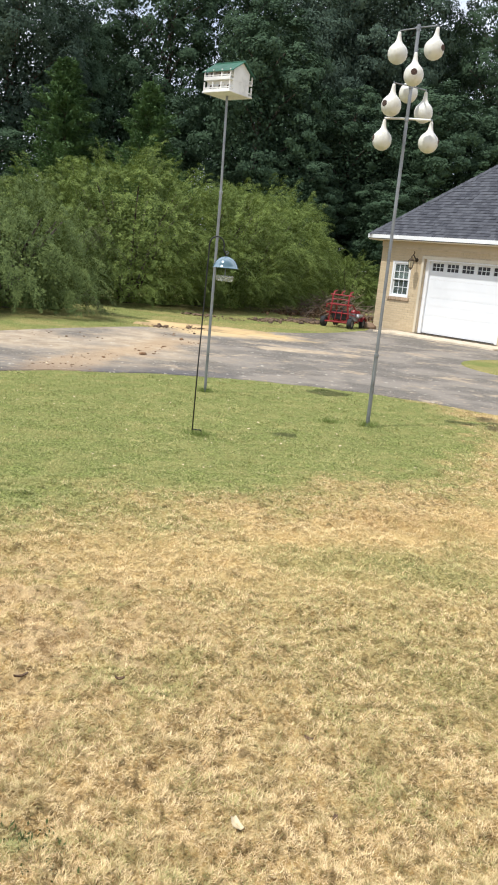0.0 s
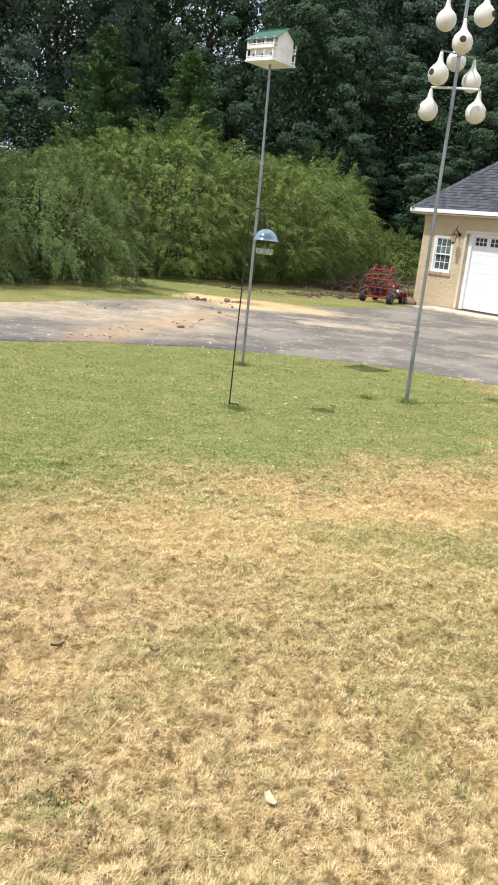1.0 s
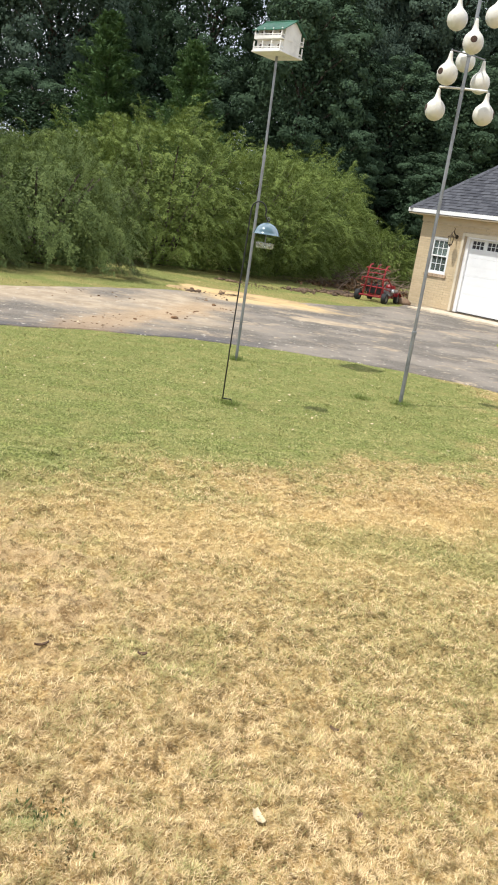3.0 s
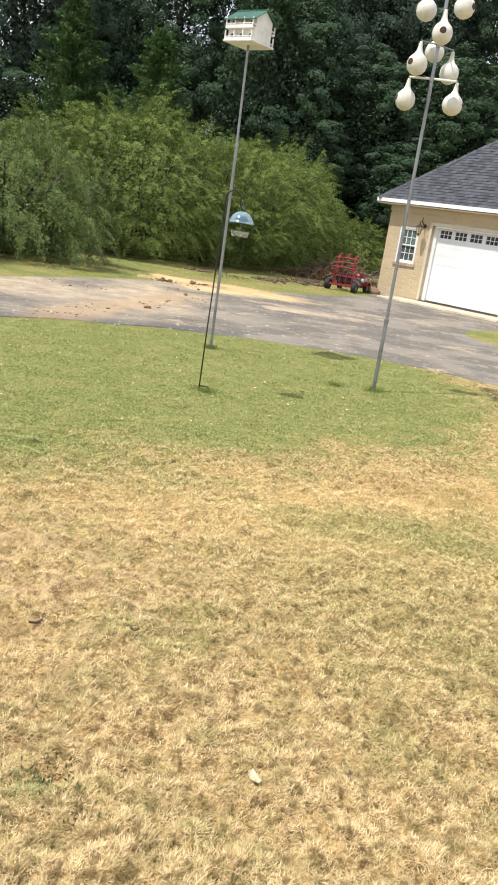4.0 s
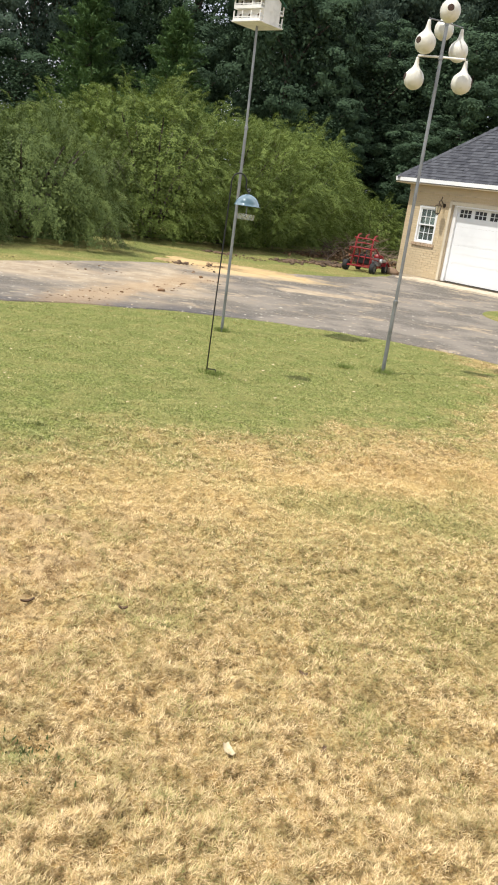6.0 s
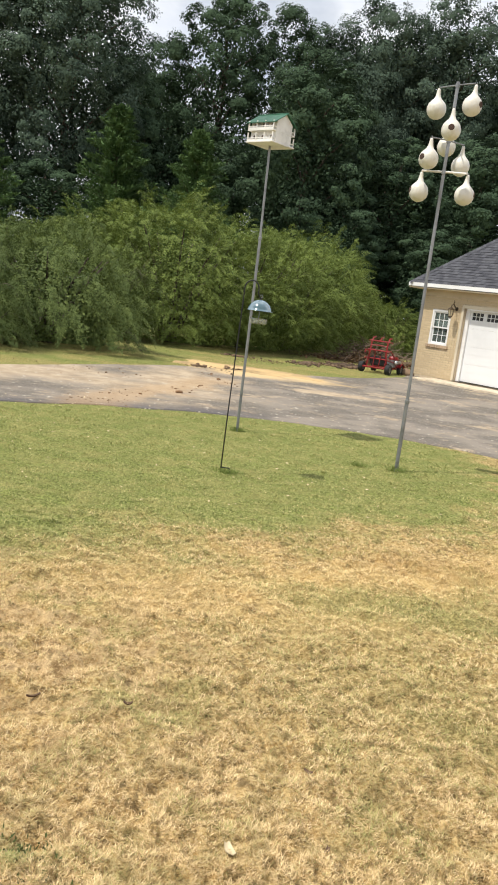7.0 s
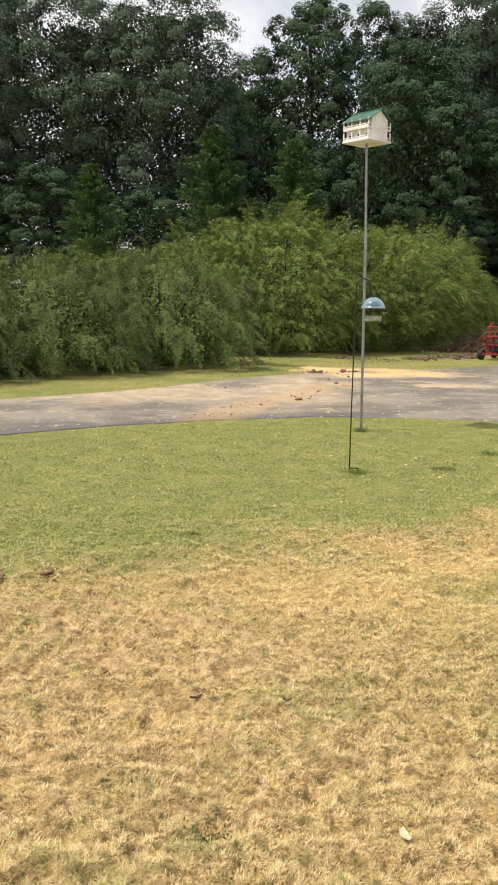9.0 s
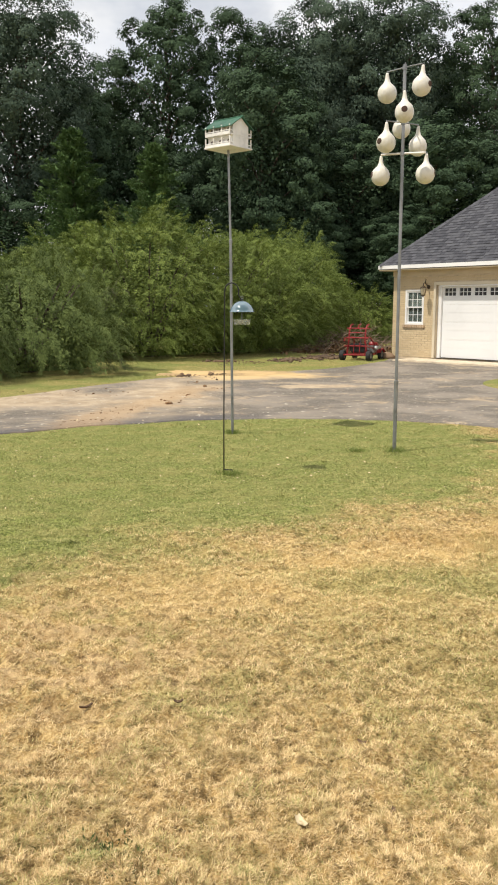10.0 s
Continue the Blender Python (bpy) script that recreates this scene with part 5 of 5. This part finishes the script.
def sand_sheet(name, cx, cy, rx, ry, hgt, label):
    s = Shape()
    n = 34
    for i in range(n + 1):
        for j in range(n + 1):
            u, w = 2 * i / n - 1, 2 * j / n - 1
            r = math.hypot(u, w) * (1 + 0.5 * noise.noise((u * 2.6 + cx, w * 2.6, 0.3)) + 0.25 * noise.noise((u * 8, w * 8, 1.3)))
            z = hgt * max(0.0, 1 - r) ** 0.7 * (0.7 + 0.6 * noise.noise((u * 5, w * 5, cy))) - 0.012 * (r > 1) + 0.012
            s.v.append((cx + u * rx, cy + w * ry, z if r < 1 else -0.02))
    for i in range(n):
        for j in range(n):
            q = i * (n + 1) + j
            s.f.append((q, q + n + 1, q + n + 2, q + 1))
    return tagged(part(name, s, M_SAND, smooth=True), label, "sand", kind="stuff")


sand_sheet("sand_spill", -0.35, 19.3, 1.75, 0.95, 0.03, "yellow sand spilled along the drive's far edge")

# brush pile behind the go-kart
br = Shape()
rng = np.random.default_rng(9)
for i in range(420):
    x, y = rng.normal(0, 0.9), rng.normal(0, 0.5)
    z = max(0.02, 0.55 * math.exp(-(x * x / 1.5 + y * y / 0.6)) * rng.random() * 1.4)
    a, e, L = rng.random() * 6.28, rng.normal(0.15, 0.35), rng.uniform(0.3, 0.9)
    d = Vector((math.cos(a) * math.cos(e), math.sin(a) * math.cos(e), math.sin(e))) * L
    p0 = Vector((x, y, z))
    p1 = p0 + d
    p1.z = max(0.02, p1.z)
    br.tube([p0, (p0 + p1) / 2 + Vector((0, 0, 0.04)), p1], [0.012, 0.010, 0.004], 3, False)
bp = thing("brush_pile", pose(3.5, 28.6, 0), "low pile of dead brown twigs and leaves by the wood", "brush pile")
part("brushwood", br, M_TWIG, bp)
q = np.stack([rng.normal(0, 0.9, 900), rng.normal(0, 0.5, 900), np.zeros(900)], 1)
q[:, 2] = 0.03 + 0.5 * np.exp(-(q[:, 0] ** 2 / 1.5 + q[:, 1] ** 2 / 0.6)) * rng.random(900)
nr = unit(rng.normal(0, 1, (900, 3)) + np.array([0, 0, 0.6]))
v, f = leaf_quads(q, unit(np.cross(nr, rng.normal(0, 1, (900, 3)))), nr, rng.uniform(0.08, 0.2, 900), rng.uniform(0.05, 0.1, 900))
soup("dead_leaves", v, f, M_DIRT, bp)

st = Shape()
ico = bmesh.new()
bmesh.ops.create_icosphere(ico, subdivisions=2, radius=0.17)
st.v = [tuple(Vector((p.co.x * 1.3, p.co.y, p.co.z * 0.8 + 0.1)) * (1 + 0.25 * noise.noise(p.co * 6))) for p in ico.verts]
st.f = [tuple(p.index for p in f.verts) for f in ico.faces]
ico.free()
tagged(part("stone", st, M_STONE, smooth=True), "rough brown stone at the house corner", "stone").matrix_basis = pose(4.22, 25.15, -0.02)


def dry_leaf(name, x, y, turn, L, Wd, mat, label, curl=0.008):
    s = Shape()
    n = 6
    for i in range(n + 1):
        t = i / n
        w = Wd * (0.45 + 0.55 * math.sin(math.pi * (0.15 + 0.8 * t)))
        z = 0.010 + curl * (2 * t - 1) ** 2
        s.v += [(L * (t - 0.5), -w / 2, z + 0.006), (L * (t - 0.5), 0, z), (L * (t - 0.5), w / 2, z + 0.006)]
    for i in range(n):
        for j in range(2):
            q = i * 3 + j
            s.f.append((q, q + 3, q + 4, q + 1))
    nb = len(s.v)
    s.v += [(a, b, c - 0.002) for a, b, c in s.v]
    s.f += [tuple(nb + q for q in reversed(f)) for f in list(s.f)]
    ob = part(name, s, mat, None, smooth=True)
    ob.matrix_basis = pose(x, y, float(relief(np.array([x]), np.array([y]))[0]), 0, 0, turn)
    return tagged(ob, label, "leaf")




def tuft(x, y, seed, n, spread, tall, label="longer green grass tuft round a pole", broad=0.0, mat=None):
    """Longer uncut grass left round a pole."""
    g = np.random.default_rng(seed)
    az, ti = g.random(n) * 6.283, g.uniform(0.1, 1.0, n)
    ln, wd = tall * g.uniform(0.4, 1.2, n), g.uniform(0.0015, 0.003, n) + broad
    d = np.stack([np.sin(ti) * np.cos(az), np.sin(ti) * np.sin(az), np.cos(ti)], 1)
    base = np.stack([g.normal(0, spread, n), g.normal(0, spread * 0.6, n), np.zeros(n)], 1)
    v, f = leaf_quads(base + d * ln[:, None] * 0.5, d, unit(np.cross(d, g.normal(0, 1, (n, 3)))), ln, wd * 2)
    v[:, 2] = np.maximum(v[:, 2], 0.0)
    ob = soup("grass_tuft", v, f, mat or M_TUFT)
    ob.location = (x, y, 0)
    tagged(ob, label, "grass", kind="stuff")


M_TUFT = mat_leaf("tuft_grass", (0.10, 0.155, 0.035), (0.28, 0.33, 0.09), 0.7, 0.25, 0.2)
M_WEED = mat_leaf("weed_leaves", (0.055, 0.080, 0.026), (0.15, 0.175, 0.06), 0.75, 0.2, 0.15)
tuft(1.56, 8.74, 1, 260, 0.06, 0.07)
tuft(-0.17, 7.49, 2, 260, 0.06, 0.07)
tuft(-0.2, 10.02, 3, 220, 0.05, 0.07)
tuft(1.15, 8.75, 4, 160, 0.05, 0.06)
tuft(-0.43, 2.14, 5, 110, 0.06, 0.024, "low dark green weed among the straw grass", 0.0012, M_WEED)
tuft(-0.36, 2.06, 6, 80, 0.05, 0.022, "low dark green weed among the straw grass", 0.0012, M_WEED)

dry_leaf("dry_leaf", 0.153, 2.234, 112, 0.056, 0.027, M_PALELEAF, "pale dry leaf lying on straw grass")
dry_leaf("dry_leaf", -0.63, 2.99, 35, 0.055, 0.012, M_DARKLEAF, "curled brown leaf lying on straw grass")

for x, y, turn in ((0.44, 2.32, 70), (-0.27, 2.96, 10), (0.40, 2.73, 150)):
    dry_leaf("dry_leaf", x, y, turn, 0.034, 0.016, M_DARKLEAF, "small brown leaf lying on straw grass")

# small pale bits of leaf strewn over the green lawn
g = np.random.default_rng(77)
n = 240
a, r = g.random(n) * 6.283, 3.6 * np.sqrt(g.random(n))
q = np.stack([-0.9 + r * np.cos(a), 8.7 + 0.75 * r * np.sin(a), np.full(n, 0.022)], 1)
nr = unit(np.array([0, 0, 1.0]) + g.normal(0, 0.3, (n, 3)))
v, f = leaf_quads(q, unit(np.cross(nr, g.normal(0, 1, (n, 3)))), nr, g.uniform(0.012, 0.04, n), g.uniform(0.008, 0.02, n))
tagged(soup("leaf_litter", v, f, M_PALELEAF), "tiny pale bits of dry leaf on the lawn", "leaf", kind="stuff")


# ---------------------------------------------------------------- bricks and shingles
BL, BH, JOINT = 0.193, 0.057, 0.010
bs = Shape().box((0, -0.007, 0), (BL, 0.02, BH))
brick_me = bs.mesh("brick", M_BRICK)
loose = Shape()
count = 0
r = 0
z = FLOOR + 0.005
while z + BH < 2.458:
    x = -0.0 - (BL + JOINT) * 0.5 * (r % 2)
    while x < LEN - 0.02:
        spans = [(max(x, 0.0), min(x + BL, LEN))]
        cut = []
        if z + BH > 1.03 - 0.09 and z < 2.06 + 0.004:
            cut.append((WIN[0] - 0.004, WIN[1] + 0.004) if z > 1.03 - 0.004 else (WIN[0] - 0.065, WIN[1] + 0.065))
        if z < 2.262:
            cut.append((1.498, 4.372))
        for c0, c1 in cut:
            out = []
            for a, b in spans:
                if b <= c0 or a >= c1:
                    out.append((a, b))
                else:
                    if a < c0:
                        out.append((a, c0))
                    if b > c1:
                        out.append((c1, b))
            spans = out
        for a, b in spans:
            if b - a < 0.025:
                continue
            if a < 5.2 and count < 300:
                piece("brick", brick_me, Matrix.Translation((a, random.uniform(-0.002, 0.002), z)) @ Matrix.Diagonal(((b - a) / BL, 1, 1, 1)), wall_front)
                count += 1
            else:
                loose.box((a, -0.007, z), (b, 0.001, z + BH))
        x += BL + JOINT
    z += BH + JOINT
    r += 1
tagged(part("brickwork", loose, M_BRICK, wall_front), kind="stuff")

EXPO_S, TAB = 0.122, 0.145
ang = math.atan(SLOPE)
ca, sa = math.cos(ang), math.sin(ang)
tab_s = Shape()
tab_s.v = [(0.003, 0, 0), (TAB - 0.003, 0, 0), (TAB - 0.003, EXPO_S * 1.25, 0), (0.003, EXPO_S * 1.25, 0), (0.003, 0, 0.018), (TAB - 0.003, 0, 0.018), (TAB - 0.003, EXPO_S * 1.25, 0.003), (0.003, EXPO_S * 1.25, 0.003)]
tab_s.f = [(0, 3, 2, 1), (4, 5, 6, 7), (0, 1, 5, 4), (1, 2, 6, 5), (2, 3, 7, 6), (3, 0, 4, 7)]
tab_me = tab_s.mesh("shingle", M_SHING)
rest = Shape()
count = 0
slope_len = half / ca
rows_n = int(slope_len / EXPO_S)
for i in range(rows_n):
    u = i * EXPO_S
    inset = u * ca
    x = -OVER + inset - TAB + (0.095 * (i % 2) + random.uniform(0, 0.06))
    while x < LEN + OVER - inset:
        a, b = max(x, -OVER + inset + 0.02), min(x + TAB, LEN + OVER - inset)
        if b - a > 0.03:
            m = Matrix.Translation((a, -OVER - 0.02 * ca + u * ca, EAVE_Z + u * sa + 0.004 - 0.02 * sa)) @ Matrix.Rotation(ang, 4, "X") @ Matrix.Diagonal(((b - a) / TAB, 1, random.choice((0.7, 1, 1.25)), 1))
            if x < 3.3 and u < 2.9 and count < 300:
                piece("shingle", tab_me, m, roof)
                count += 1
            else:
                nb = len(rest.v)
                rest.v += [tuple(m @ Vector(q)) for q in tab_s.v]
                rest.f += [tuple(nb + q for q in f) for f in tab_s.f]
        x += TAB
tagged(part("shingles", rest, M_SHING_I, roof), kind="stuff")
caps = Shape()
hip_d = Vector(R1) - Vector(A)
hl = hip_d.length
for i in range(int(hl / 0.15)):
    p0 = Vector(A) + hip_d * (i * 0.15 / hl)
    p1 = Vector(A) + hip_d * min(1, (i * 0.15 + 0.19) / hl)
    wv = Vector((-1, 1, 0)).normalized() * 0.13
    up = Vector((0, 0, 0.03))
    dn = Vector((0, 0, -0.055))
    caps.poly([p0 + up, p1 + up * 0.7, p1 + wv + dn, p0 + wv + dn])
    caps.poly([p1 + up * 0.7, p0 + up, p0 - wv + dn, p1 - wv + dn])
part("hip_cap", caps, M_SHING_I, roof)
